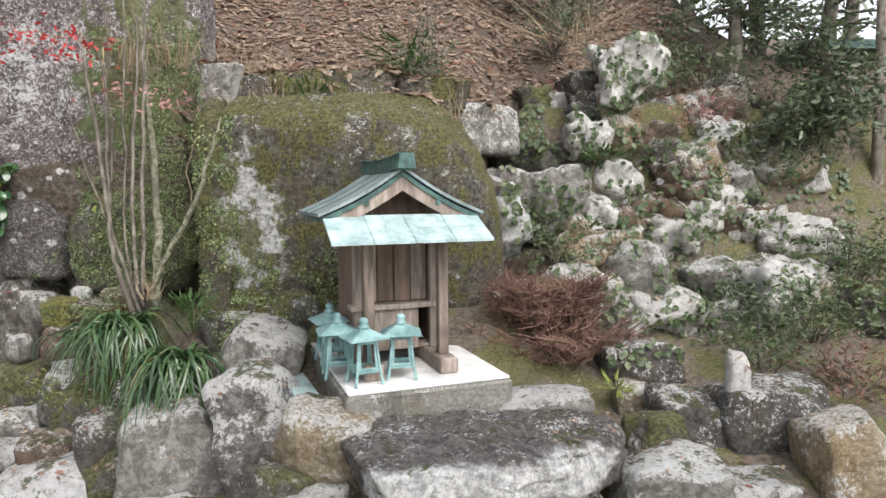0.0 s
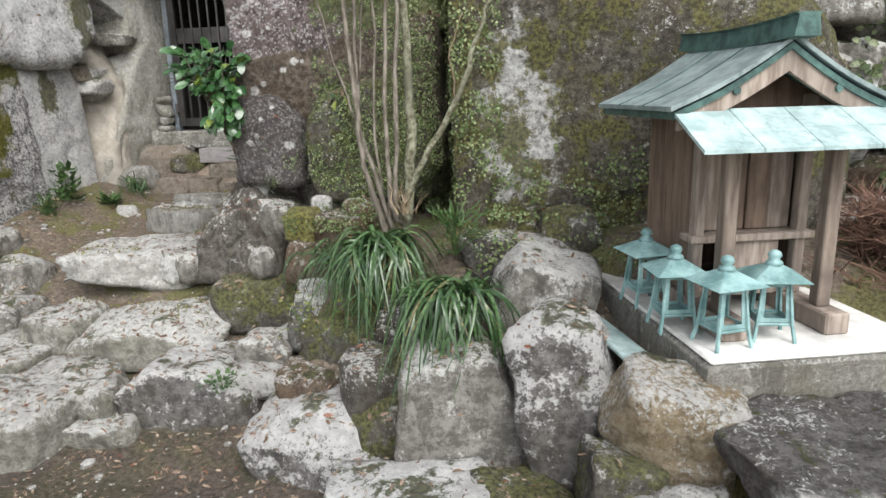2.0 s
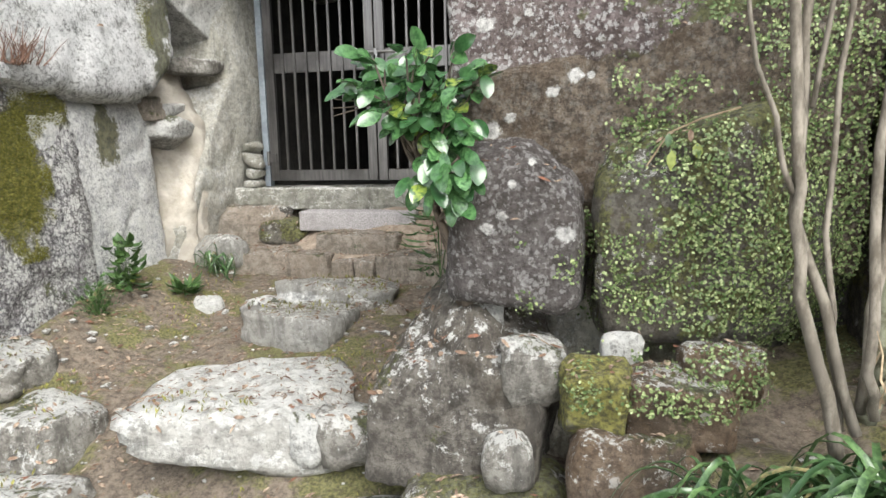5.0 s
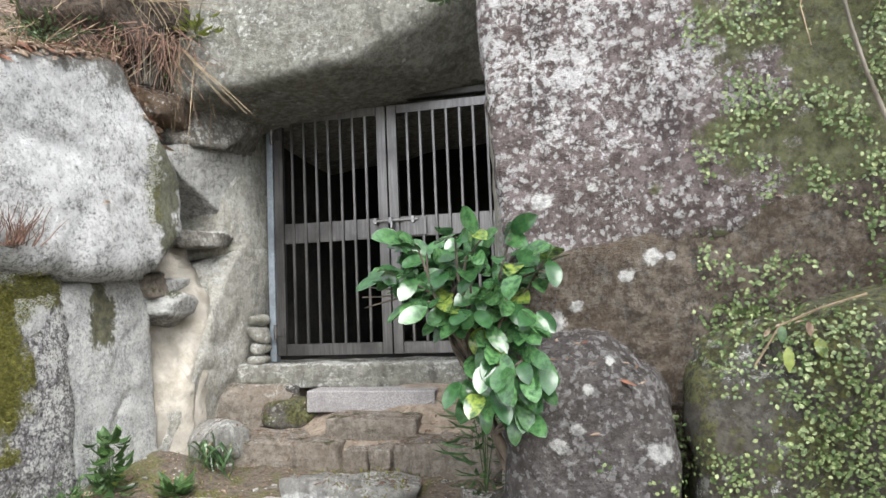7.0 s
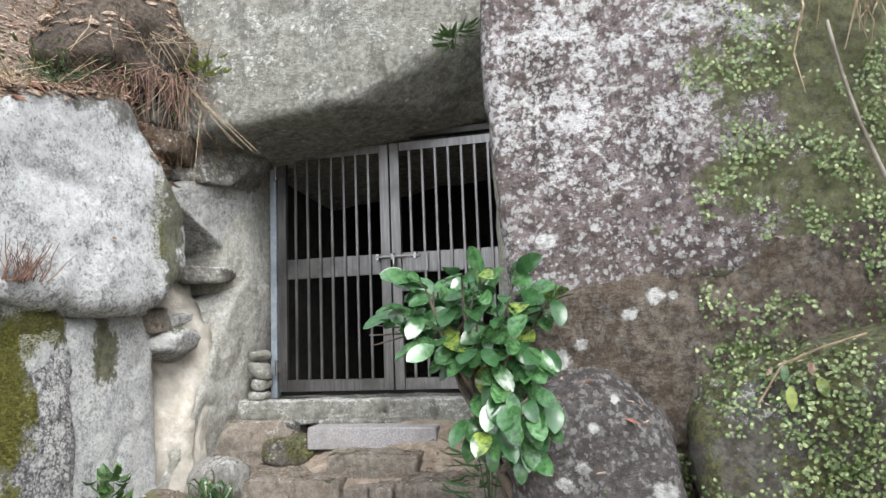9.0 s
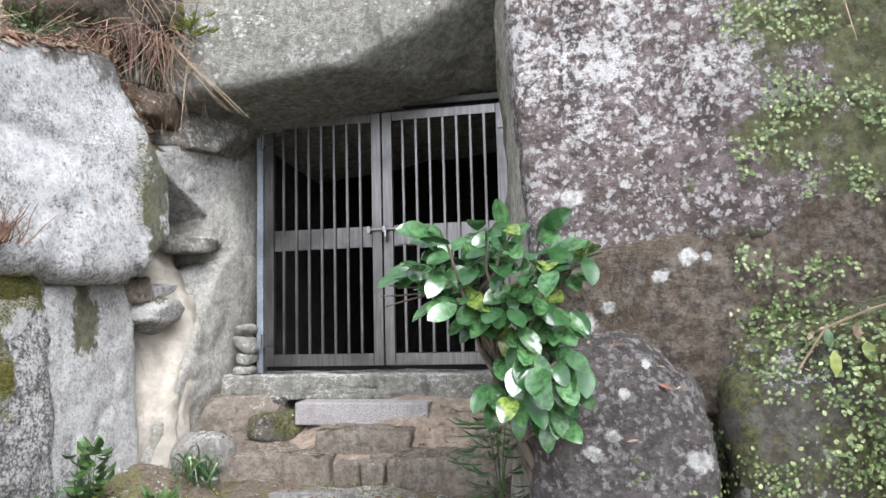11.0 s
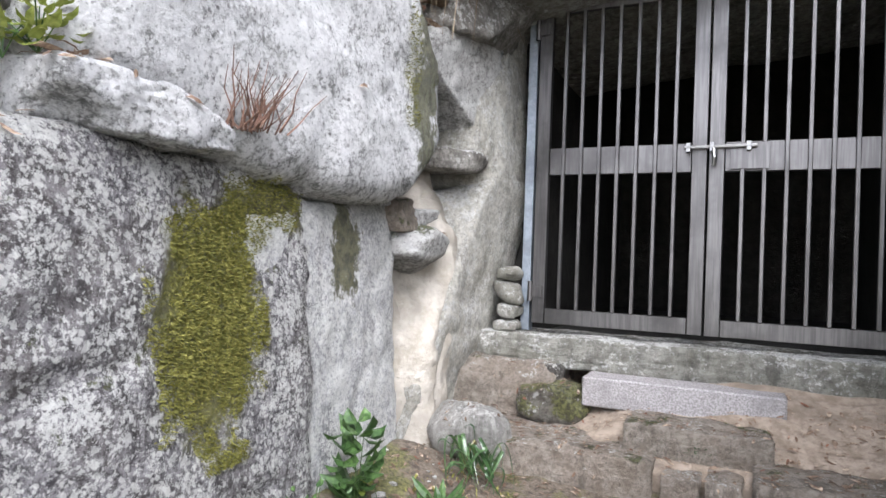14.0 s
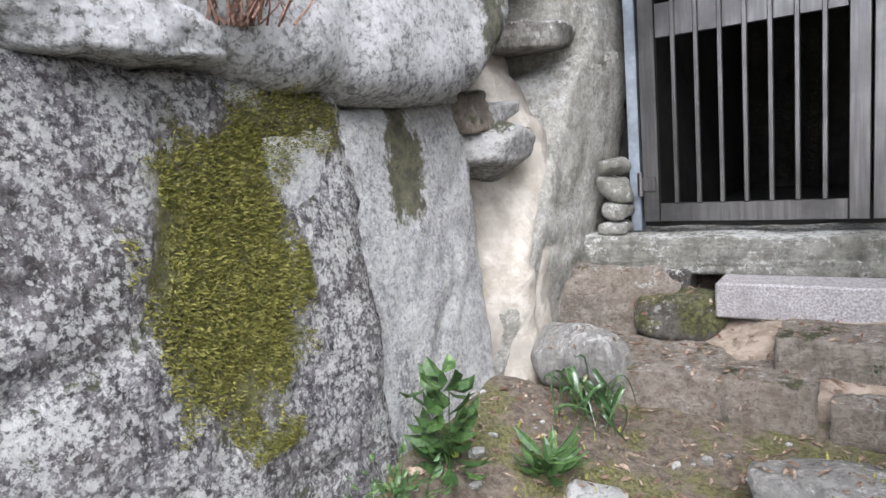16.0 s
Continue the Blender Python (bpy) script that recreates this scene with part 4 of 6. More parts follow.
for x, y, z, w, h, d, mat, label in [
        (0.82, 4.85, 0.57, 0.36, 0.19, 0.3, PALE, "pale stone behind the brown bush"),
        (1.25, 5.4, 1.92, 0.34, 0.5, 0.4, OCHRE, "ochre rock high in the bank"),
        (0.66, 5.15, 0.75, 0.75, 0.5, 0.6, MOSSY, "dark mossy rock in the bank"),
        (1.75, 5.25, 1.35, 0.45, 0.4, 0.5, BROWN, "brown rock in the bank"),
        # Added dark stone takes the place of a shaded hole in the bank.
        (1.0, 5.6, 2.05, 0.3, 0.5, 0.5, DARK, "dark rock standing in for a shaded hole")]:
    stone(x, y, z, w, h, d, mat, label, flat=0.05, rough=0.24, k=18, sub=5, group=ROCKERY, name="rockery_stone")
for x, y, z, w, h, d, mat, label in [
        (2.6, 5.0, 0.5, 0.6, 0.5, 0.5, MOSSY, "mossy rock at the bank's foot"),
        (0.1, 5.0, 1.1, 0.4, 0.7, 0.5, PALE, "pale rock beside the cliff"),
        (1.6, 4.6, 0.3, 0.5, 0.3, 0.4, GREY, "grey stone on the bank"),
        (0.75, 5.5, 1.45, 0.5, 0.4, 0.4, DARK, "dark rock in the bank")]:
    stone(x, y, z, w, h, d, mat, label, flat=0.05, rough=0.24, k=18, sub=5, group=ROCKERY, name="rockery_stone")

bank_rng = random.Random(31)
for n in range(64):
    x = bank_rng.uniform(0.3, 3.0)
    y = bank_rng.uniform(4.7, 6.2)
    z = float(max(ground_height(np.array([x]), np.array([y]))[0] if y < 5.3 else 0, hill_height(np.array([x]), np.array([y]))[0] if y >= 5.3 else 0))
    s = bank_rng.uniform(0.2, 0.55)
    mat, word = bank_rng.choice([(TUFA, "white weathered"), (OCHRE, "ochre"), (TUFA, "pale weathered"), (MOSSY, "mossy"), (GREY, "grey"), (BROWN, "brown")])
    rock((x, y, z + 0.05), (s * 1.2, s, s * bank_rng.uniform(0.6, 1.0)), mat, word + " rock bedded in the bank", rz=bank_rng.uniform(0, 180), rx=bank_rng.uniform(-25, 25), seed=300 + n, k=18, rough=0.22, facets=9, name="rockery_stone", group=ROCKERY)

for x, y, z, w, h, d, mat, label in [
        # Added stone, dark so that the gap under the cliff looks shaded.
        (-1.75, 4.38, 0.36, 0.3, 0.22, 0.25, DARK, "stone at the cliff foot, coloured dark for the shaded gap"),
        (-1.45, 4.42, 0.33, 0.34, 0.24, 0.25, GREY, "grey stone at the cliff foot"),
        (-1.3, 4.5, 0.45, 0.3, 0.3, 0.25, MOSSY, "mossy stone at the cliff foot"),
        (-2.05, 3.9, 0.05, 0.35, 0.35, 0.3, DARK, "dark stone under the strap leaves"),
        (-2.45, 3.95, -0.05, 0.4, 0.35, 0.3, MOSSY, "mossy stone under the strap leaves"),
        (-2.6, 3.8, -0.25, 0.3, 0.25, 0.25, BROWN, "brown stone in the terrace edge"),
        (-2.15, 3.6, -0.15, 0.38, 0.4, 0.3, DARK, "dark stone in the terrace edge")]:
    stone(x, y, z, w, h, d, mat, label, flat=0.05)

gravel_rng = random.Random(77)
gv, gf = [], []
ball_v, ball_f = ico(1)
for n in range(800):
    x, y = gravel_rng.uniform(-6.0, -2.3), gravel_rng.uniform(2.4, 7.0)
    z = float(ground_height(np.array([x]), np.array([y]))[0])
    s = 0.006 + 0.022 * gravel_rng.random() ** 3
    squash = np.array([s * gravel_rng.uniform(0.8, 1.5), s * gravel_rng.uniform(0.8, 1.5), s * 0.7])
    jag = 1 + 0.25 * np.random.RandomState(n).uniform(-1, 1, (len(ball_v), 1))
    base = len(gv)
    gv += [tuple(p) for p in ball_v * jag * squash + np.array([x, y, z + s * 0.2])]
    gf += [tuple(base + k for k in f) for f in ball_f]
tagged(link_mesh("gravel", gv, gf, GREY, smooth=False), "small grey pebbles scattered on the soil", "gravel", kind="stuff")

# ---- steps before the gate ----
STEP = "worn stone steps"


def step_stone(x0, x1, y0, y1, z0, z1, mat, label, seed, rz=0, k=44):
    return rock(((x0 + x1) / 2, (y0 + y1) / 2, (z0 + z1) / 2), (x1 - x0, y1 - y0, z1 - z0), mat, label, rz=rz, seed=seed, k=k, rough=0.05, facets=0, sub=5, true=True, name="step_stone", category="step", group=STEP)


step_stone(-5.95, -3.5, 7.68, 8.12, 0.7, 0.875, LINTEL, "long grey stone sill under the gate", 70, k=60)
hewn((-6.1, -3.35), (7.1, 7.82), (0.2, 0.76), CLAY, "bare sandy clay bank below the sill", [((-4.6, 7.5, 0.615), (0.0, -0.5, 0.86)), ((-3.8, 7.4, 0.6), (-0.25, -0.4, 0.85))], k=26, rough=0.07, facets=1, seed=71, sub=6, name="clay_bank", category="clay bank")
hewn((-6.02, -5.4), (7.5, 8.0), (0.3, 0.73), SAND, "grey stone under the end of the sill", [((-5.6, 7.56, 0.66), (0.1, -0.8, 0.6))], k=30, rough=0.06, name="step_stone", category="step", group=STEP)
part_ob = part("granite_step", block(bmesh.new(), -5.22, -4.26, 7.48, 7.75, 0.55, 0.705, 0.008), GRANITE)
tagged(part_ob, "dressed pinkish-grey granite bar set in clay", "step", STEP)
step_stone(-4.95, -4.32, 7.18, 7.5, 0.40, 0.565, SAND, "flat sandstone slab as a step", 73)
step_stone(-5.7, -4.8, 7.02, 7.5, 0.2, 0.44, SAND, "long worn sandstone step", 74)
step_stone(-4.76, -4.6, 7.0, 7.25, 0.25, 0.4, SAND, "small broken step stone", 75)
step_stone(-4.575, -4.435, 6.98, 7.2, 0.24, 0.41, SAND, "small broken step stone", 76)
step_stone(-4.4, -3.62, 6.9, 7.35, 0.2, 0.46, SAND, "broad worn sandstone step", 77)
stone(-4.53, 6.42, 0.37, 0.76, 0.2, 0.4, FLAT, "flat grey stone with a white edge", rz=-4, group=STEP)
stone(-4.55, 5.88, 0.26, 0.52, 0.36, 0.5, FLAT, "flat grey stepping stone", rz=-8, group=STEP)
stone(-4.3, 6.33, 0.24, 0.17, 0.14, 0.15, GREY, "round grey cobble beside the stepping stone", k=5, flat=0.1, sub=3)
stone(-4.1, 6.3, 0.22, 0.2, 0.12, 0.2, SAND, "rounded sandy cobble on the soil", k=5, flat=0.1, sub=3)
stone(-5.34, 6.28, 0.24, 0.2, 0.1, 0.15, PALE, "small white stone on the soil", flat=0.1, sub=3)
stone(-4.95, 6.3, 0.23, 0.25, 0.12, 0.2, WHITE_TOP, "small stone with a white edge", flat=0.1, sub=3)
stone(-5.7, 6.98, 0.49, 0.4, 0.24, 0.34, FLAT, "rounded grey stone beside the steps", flat=0.15, k=6)
stone(-5.38, 7.46, 0.58, 0.44, 0.16, 0.25, MOSSY, "brown mossy stone under the sill", flat=0.1, k=5)
stone(-5.42, 7.6, 0.69, 0.12, 0.09, 0.1, DARK, "small dark pebble under the sill", flat=0.1, sub=3)
stone(-3.75, 6.9, 0.5, 0.3, 0.2, 0.25, SAND, "sandy stone at the passage foot", flat=0.1)
stone(-3.65, 6.3, 0.22, 0.35, 0.25, 0.3, GREY, "grey stone below the passage wall", flat=0.1)
stone(-3.75, 5.9, 0.2, 0.25, 0.2, 0.25, WHITE_TOP, "pale-tipped stone beside the path", flat=0.1)
for i, (z, h, a) in enumerate([(0.91, 0.07, 0.15), (0.99, 0.09, 0.15), (1.1, 0.15, 0.15), (1.22, 0.08, 0.13)]):
    rock((-5.75, 7.78, z), (a, 0.16, h), LINTEL, "small stone stacked beside the gate", seed=80 + i, k=10, sub=3, group="little stack of stones")

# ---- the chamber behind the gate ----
# The chamber's darkness is put into the colour of its walls, floor and ceiling.
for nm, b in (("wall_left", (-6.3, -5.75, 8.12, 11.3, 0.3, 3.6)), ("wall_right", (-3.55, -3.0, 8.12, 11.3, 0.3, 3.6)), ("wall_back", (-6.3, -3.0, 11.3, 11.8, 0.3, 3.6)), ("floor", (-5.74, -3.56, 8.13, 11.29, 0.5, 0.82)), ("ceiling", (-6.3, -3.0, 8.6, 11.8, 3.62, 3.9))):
    ob = part(nm, block(bmesh.new(), *b, bevel=0.02), CHAMBER_SHADE)
    tagged(ob, "burial chamber stone, coloured near black for the shade inside", "wall" if "wall" in nm else nm, kind="structure")

# ---- gate ----


def build_gate():
    y = 7.86
    gate = thing("gate", pose(-4.66, y, 0.92), "two-leaved stainless steel barred gate, closed", "gate")

    def bar(name, x0, x1, z0, z1, y0, y1, mat=STEEL, parent=gate, label=""):
        return boxed(name, (x0, x1, y0, y1, z0, z1), mat, parent, label, 0.003)

    for s in (-1, 1):
        bar("frame_post", *sorted((s * 1.04, s * 0.985)), -0.04, 1.98, 0.0, 0.07, BLUE_STEEL, label="bluish galvanised post")
    # Dark colour here replaces the shade that the lintel throws on this rail.
    bar("frame_head", -1.04, 1.04, 1.98, 2.03, 0.0, 0.07, SHADED_STEEL, label="head rail, coloured dark for the shade under the lintel")
    for s in (-1, 1):
        leaf = new("gate_leaf")
        leaf.parent = gate
        lo, hi = sorted((s * 0.005, s * 0.965))
        bar("stile", lo, lo + 0.078, 0.01, 1.94, -0.02, 0.02, parent=leaf)
        bar("stile", hi - 0.078, hi, 0.01, 1.94, -0.02, 0.02, parent=leaf)
        bar("rail", lo + 0.08, hi - 0.08, 0.01, 0.1, -0.018, 0.018, parent=leaf)
        bar("rail", lo + 0.08, hi - 0.08, 1.87, 1.94, -0.018, 0.018, parent=leaf)
        bar("rail", lo + 0.08, hi - 0.08, 0.90, 1.06, -0.012, 0.018, parent=leaf)
        for i in range(7):
            x = lo + 0.085 + (hi - lo - 0.17) * (i + 0.78) / 7.55
            bar("bar", x - 0.011, x + 0.011, 0.102, 1.868, -0.032, -0.0125, parent=leaf)
        for z in (0.2, 1.78):
            bm = bmesh.new()
            tube(bm, [(s * 0.975, -0.025, z - 0.06), (s * 0.975, -0.025, z + 0.06)], 0.016, 10)
            block(bm, *sorted((s * 0.97, s * 0.90)), -0.034, -0.022, z - 0.035, z + 0.035, 0.002)
            part("hinge", bm, STEEL, leaf)
    bm = bmesh.new()
    tube(bm, [(-0.12, -0.05, 1.03), (0.24, -0.05, 1.03)], 0.011, 10)
    for x in (-0.1, 0.02, 0.2):
        block(bm, x - 0.012, x + 0.012, -0.06, -0.02, 1.005, 1.055, 0.002)
    part("bolt", bm, BRIGHT, gate, "bright sliding bolt")
    part("lock_plate", block(bmesh.new(), 0.11, 0.30, -0.037, -0.033, 0.91, 1.05, 0.001), STEEL, gate, "new steel plate")
    bm = bmesh.new()
    tube(bm, [(0.03, -0.055, 1.02), (0.035, -0.065, 0.97), (0.03, -0.055, 0.93)], 0.012, 8)
    part("padlock", bm, BRIGHT, gate)


build_gate()

# ---- plinth, shrine and lanterns ----
SHRINE = pose(-0.829, 3.213, 0.29, 0, 0, 17)
plinth = thing("plinth", SHRINE, "stained concrete plinth with a pale cement top", "plinth")
boxed("base", (0, 0.9, 0, 1.31, -0.3, -0.022), CONCRETE, plinth, "", 0.012)
boxed("top", (0.012, 0.888, 0.012, 1.298, -0.02, 0.0), PLASTER, plinth, "pale cement top", 0.008)
ob = part("drain_board", block(bmesh.new(), -0.19, -0.04, 0.1, 0.95, -0.13, -0.11, 0.006), COPPER)
ob.matrix_world = SHRINE @ pose(0, 0, 0.02, -3, 12, 0)
tagged(ob, "fallen verdigris copper sheet beside the plinth", "copper sheet")


def gable(half, rise, thick, y0, y1, sag, side):
    """One slope of a roof with a slight curve, from the ridge out to the eave."""
    bm = bmesh.new()
    rows = []
    n = 8
    for y in (y0, y1):
        for low in (0, 1):
            row = []
            for k in range(n + 1):
                f = k / n
                x = side * half * f
                z = -rise * f - sag * math.sin(math.pi * f)
                row.append(bm.verts.new((x, y, z - low * thick)))
            rows.append(row)
    a, b, c, d = rows
    for k in range(n):
        bm.faces.new((a[k], a[k + 1], c[k + 1], c[k]))
        bm.faces.new((b[k], d[k], d[k + 1], b[k + 1]))
        bm.faces.new((a[k], b[k], b[k + 1], a[k + 1]))
        bm.faces.new((c[k], c[k + 1], d[k + 1], d[k]))
    bm.faces.new((a[n], b[n], d[n], c[n]))
    bm.faces.new((a[0], c[0], d[0], b[0]))
    bmesh.ops.recalc_face_normals(bm, faces=bm.faces)
    return bm


def build_shrine():
    top = SHRINE @ pose(0.385, 0, 0)
    s = thing("wayside_shrine", top, "small weathered wooden shrine with a green copper roof", "shrine")
    for x in (-0.2, 0.215):
        boxed("skid", (x - 0.05, x + 0.05, 0.16, 0.95, 0.0, 0.085), OLD_WOOD, s, "", 0.008)
        boxed("post", (x - 0.028, x + 0.028, 0.25, 0.306, 0.086, 0.75), POST_WOOD, s, "", 0.005)
    boxed("crossbeam", (-0.26, 0.27, 0.255, 0.30, 0.752, 0.80), OLD_WOOD, s, "", 0.004)
    body = new("body")
    body.parent = s
    boxed("side_board", (-0.24, -0.222, 0.46, 0.9, 0.1, 0.88), BROWN_WOOD, body)
    boxed("side_board", (0.222, 0.24, 0.46, 0.9, 0.1, 0.88), BROWN_WOOD, body)
    boxed("back_board", (-0.22, 0.22, 0.88, 0.9, 0.1, 0.9), BROWN_WOOD, body)
    for k in range(4):
        x = -0.2 + 0.1 * k
        boxed("door_board", (x + 0.002, x + 0.098, 0.485 + 0.006 * (k % 2), 0.505 + 0.006 * (k % 2), 0.36, 0.84), BROWN_WOOD if k % 3 else OLD_WOOD, body)
    for x in (-0.222, 0.222):
        boxed("corner_post", (x - 0.022, x + 0.022, 0.438, 0.484, 0.087, 0.9), OLD_WOOD, body)
    boxed("shelf", (-0.265, 0.265, 0.41, 0.52, 0.325, 0.355), OLD_WOOD, body, "projecting shelf board")
    boxed("lower_panel", (-0.13, 0.13, 0.44, 0.456, 0.09, 0.32), OLD_WOOD, body, "pale leaning board")
    boxed("floor_board", (-0.22, 0.22, 0.46, 0.88, 0.087, 0.11), OLD_WOOD, body)
    roof = new("roof")
    roof.parent = s
    roof.matrix_local = pose(0, 0, 1.118)
    for side in (-1, 1):
        part("slope", gable(0.455, 0.245, 0.018, 0.26, 1.0, 0.02, side), ROOF_COPPER, roof)
        part("eave_layer", gable(0.435, 0.238, 0.026, 0.275, 0.985, 0.02, side), DARK_COPPER, roof).location.z = -0.028
        bm = bmesh.new()
        n = 6
        v = []
        for y in (0.285, 0.31):
            for k in range(n + 1):
                f = k / n
                x, z = side * 0.41 * f, -0.05 - 0.215 * f - 0.018 * math.sin(math.pi * f)
                v.append((bm.verts.new((x, y, z)), bm.verts.new((x, y, z - 0.08 + 0.012 * f))))
        for k in range(n):
            a, b, c, d = v[k], v[k + 1], v[n + 1 + k], v[n + 2 + k]
            bm.faces.new((a[0], a[1], b[1], b[0]))
            bm.faces.new((c[0], d[0], d[1], c[1]))
            bm.faces.new((a[0], b[0], d[0], c[0]))
            bm.faces.new((a[1], c[1], d[1], b[1]))
        bm.faces.new((v[0][0], v[n + 1][0], v[n + 1][1], v[0][1]))
        bm.faces.new((v[n][0], v[n][1], v[2 * n + 1][1], v[2 * n + 1][0]))
        bmesh.ops.recalc_face_normals(bm, faces=bm.faces)
        part("bargeboard", bm, OLD_WOOD, roof, "grey wooden bargeboard")
        bm = bmesh.new()
        tube(bm, [(side * 0.2, 0.284, -0.195), (side * 0.2, 0.276, -0.195)], 0.015, 10)
        part("nail_cover", bm, DARK_COPPER, roof)
        for y in (0.5, 0.74):
            bm = gable(0.456, 0.245, 0.006, y - 0.006, y + 0.006, 0.02, side)
            part("seam", bm, DARK_COPPER, roof).location.z = 0.003
    bm = bmesh.new()
    n = 10
    rows = []
    for k in range(n + 1):
        f = k / n
        y = 0.2 + 0.86 * f
        lift = 0.02 * (2 * f - 1) ** 2
        rows.append([bm.verts.new((x, y, z + lift)) for x, z in ((-0.05, -0.035), (-0.038, 0.035), (-0.05, 0.045), (0.05, 0.045), (0.038, 0.035), (0.05, -0.035))])
    for u, w in zip(rows, rows[1:]):
        for k in range(6):
            bm.faces.new((u[k], u[(k + 1) % 6], w[(k + 1) % 6], w[k]))
    bm.faces.new(rows[0])
    bm.faces.new(rows[-1][::-1])
    bmesh.ops.recalc_face_normals(bm, faces=bm.faces)
    part("ridge_cap", bm, DARK_COPPER, roof, "dark green upswept ridge cap")
    bm = bmesh.new()
    for k in range(4):
        x0, x1 = -0.43 + 0.215 * k, -0.43 + 0.215 * (k + 1) - 0.003
        for a, b in ((0.05, 0.165), (0.168, 0.3)):
            za, zb = 0.735 + (a - 0.05) * 0.5, 0.735 + (b - 0.05) * 0.5
            vs = [bm.verts.new(p) for p in ((x0, a, za), (x1, a, za), (x1, b, zb), (x0, b, zb))]
            lo = [bm.verts.new((p.co.x, p.co.y, p.co.z - 0.014)) for p in vs]
            bm.faces.new(vs)
            bm.faces.new(lo[::-1])
            for i in range(4):
                bm.faces.new((vs[i], lo[i], lo[(i + 1) % 4], vs[(i + 1) % 4]))
    part("canopy", bm, COPPER, s, "light verdigris copper canopy")
    bm = bmesh.new()
    vs = [bm.verts.new(p) for p in ((-0.36, 0.5, 0.85), (0.36, 0.5, 0.85), (0, 0.5, 1.04), (-0.36, 0.52, 0.85), (0.36, 0.52, 0.85), (0, 0.52, 1.04))]
    for f in ((0, 1, 2), (5, 4, 3), (0, 3, 4, 1), (1, 4, 5, 2), (2, 5, 3, 0)):
        bm.faces.new([vs[i] for i in f])
    part("gable_board", bm, BROWN_WOOD, s)
    return s


build_shrine()


def build_lantern(m):
    lan = thing("copper_lantern", m, "small square verdigris copper lantern standing on the plinth", "lantern", "copper lanterns on the plinth")
    legs = [(sx, sy) for sx in (-1, 1) for sy in (-1, 1)]
    for sx, sy in legs:
        bm = bmesh.new()
        tube(bm, [(sx * 0.078, sy * 0.078, 0.0), (sx * 0.066, sy * 0.066, 0.07), (sx * 0.05, sy * 0.05, 0.25)], (0.009, 0.008, 0.007), 5)
        part("leg", bm, LANTERN_COPPER, lan)
    boxed("tray", (-0.064, 0.064, -0.064, 0.064, 0.065, 0.077), LANTERN_COPPER, lan)
    for a in range(4):
        bm = bmesh.new()
        rot = pose(0, 0, 0, 0, 0, 90 * a)
        for x0, x1, z0, z1 in ((-0.06, -0.042, 0.08, 0.24), (0.042, 0.06, 0.08, 0.24), (-0.042, 0.042, 0.08, 0.096), (-0.042, 0.042, 0.222, 0.24)):
            block(bm, x0, x1, -0.06, -0.055, z0, z1, 0)
        for v in bm.verts:
            f = 1 - 0.16 * (v.co.z - 0.08) / 0.16
            v.co.x *= f
            v.co.y *= f
        bm.transform(rot)
        part("side_frame", bm, LANTERN_COPPER, lan)
    bm = bmesh.new()
    r = bmesh.ops.create_cone(bm, cap_ends=True, segments=4, radius1=0.163, radius2=0.03, depth=0.055)
    bmesh.ops.rotate(bm, verts=bm.verts, matrix=Matrix.Rotation(radians(45), 3, "Z"))
    bmesh.ops.translate(bm, verts=bm.verts, vec=(0, 0, 0.278))
    bmesh.ops.bevel(bm, geom=bm.edges[:], offset=0.004, segments=1, affect="EDGES")
    part("roof", bm, LANTERN_COPPER, lan)
    bm = bmesh.new()
    tube(bm, [(0, 0, 0.3), (0, 0, 0.315), (0, 0, 0.322), (0, 0, 0.338), (0, 0, 0.352), (0, 0, 0.36)], (0.034, 0.03, 0.018, 0.027, 0.022, 0.008), 10)
    part("finial", bm, LANTERN_COPPER, lan, smooth=True)
    return lan


lantern = build_lantern(SHRINE @ pose(0.13, 0.16, 0, 0, 0, 8) @ Matrix.Scale(0.95, 4))
for u, v, rz in ((0.03, 0.36, -4), (0.34, 0.2, -14), (0.05, 0.68, 5)):
    copy_thing(lantern, SHRINE @ pose(u, v, 0, 0, 0, rz))

# ---- plants ----
from mathutils.bvhtree import BVHTree

GROWN = BVHTree.FromPolygons(*SURFACE)
DOWN = Vector((0, 0, -1))


def drop(x, y, top=6.0):
    """The surface under (x, y): its place and normal."""
    p, n, _, _ = GROWN.ray_cast(Vector((x, y, top)), DOWN)
    return p, n


def camellia_leaf(length, width, curl, fold):
    """A pointed oval leaf, bent along its length and folded along its rib."""
    bm = bmesh.new()
    rows = []
    n = 8
    for k in range(n + 1):
        f = k / n
        w = width / 2 * ((4 * f * (1 - f)) ** 0.62 if 0 < f < 1 else 0.05)
        y, z = length * f, curl * length * (f - f * f * 1.6)
        rows.append([bm.verts.new((x * w, y, z + fold * abs(x) * w)) for x in (-1, -0.5, 0, 0.5, 1)])
    for u, v in zip(rows, rows[1:]):
        for k in range(4):
            bm.faces.new((u[k], u[k + 1], v[k + 1], v[k]))
    me = bpy.data.meshes.new("leaf")
    bm.to_mesh(me)
    bm.free()
    me.materials.append(CAMELLIA)
    me.polygons.foreach_set("use_smooth", [True] * len(me.polygons))
    return me


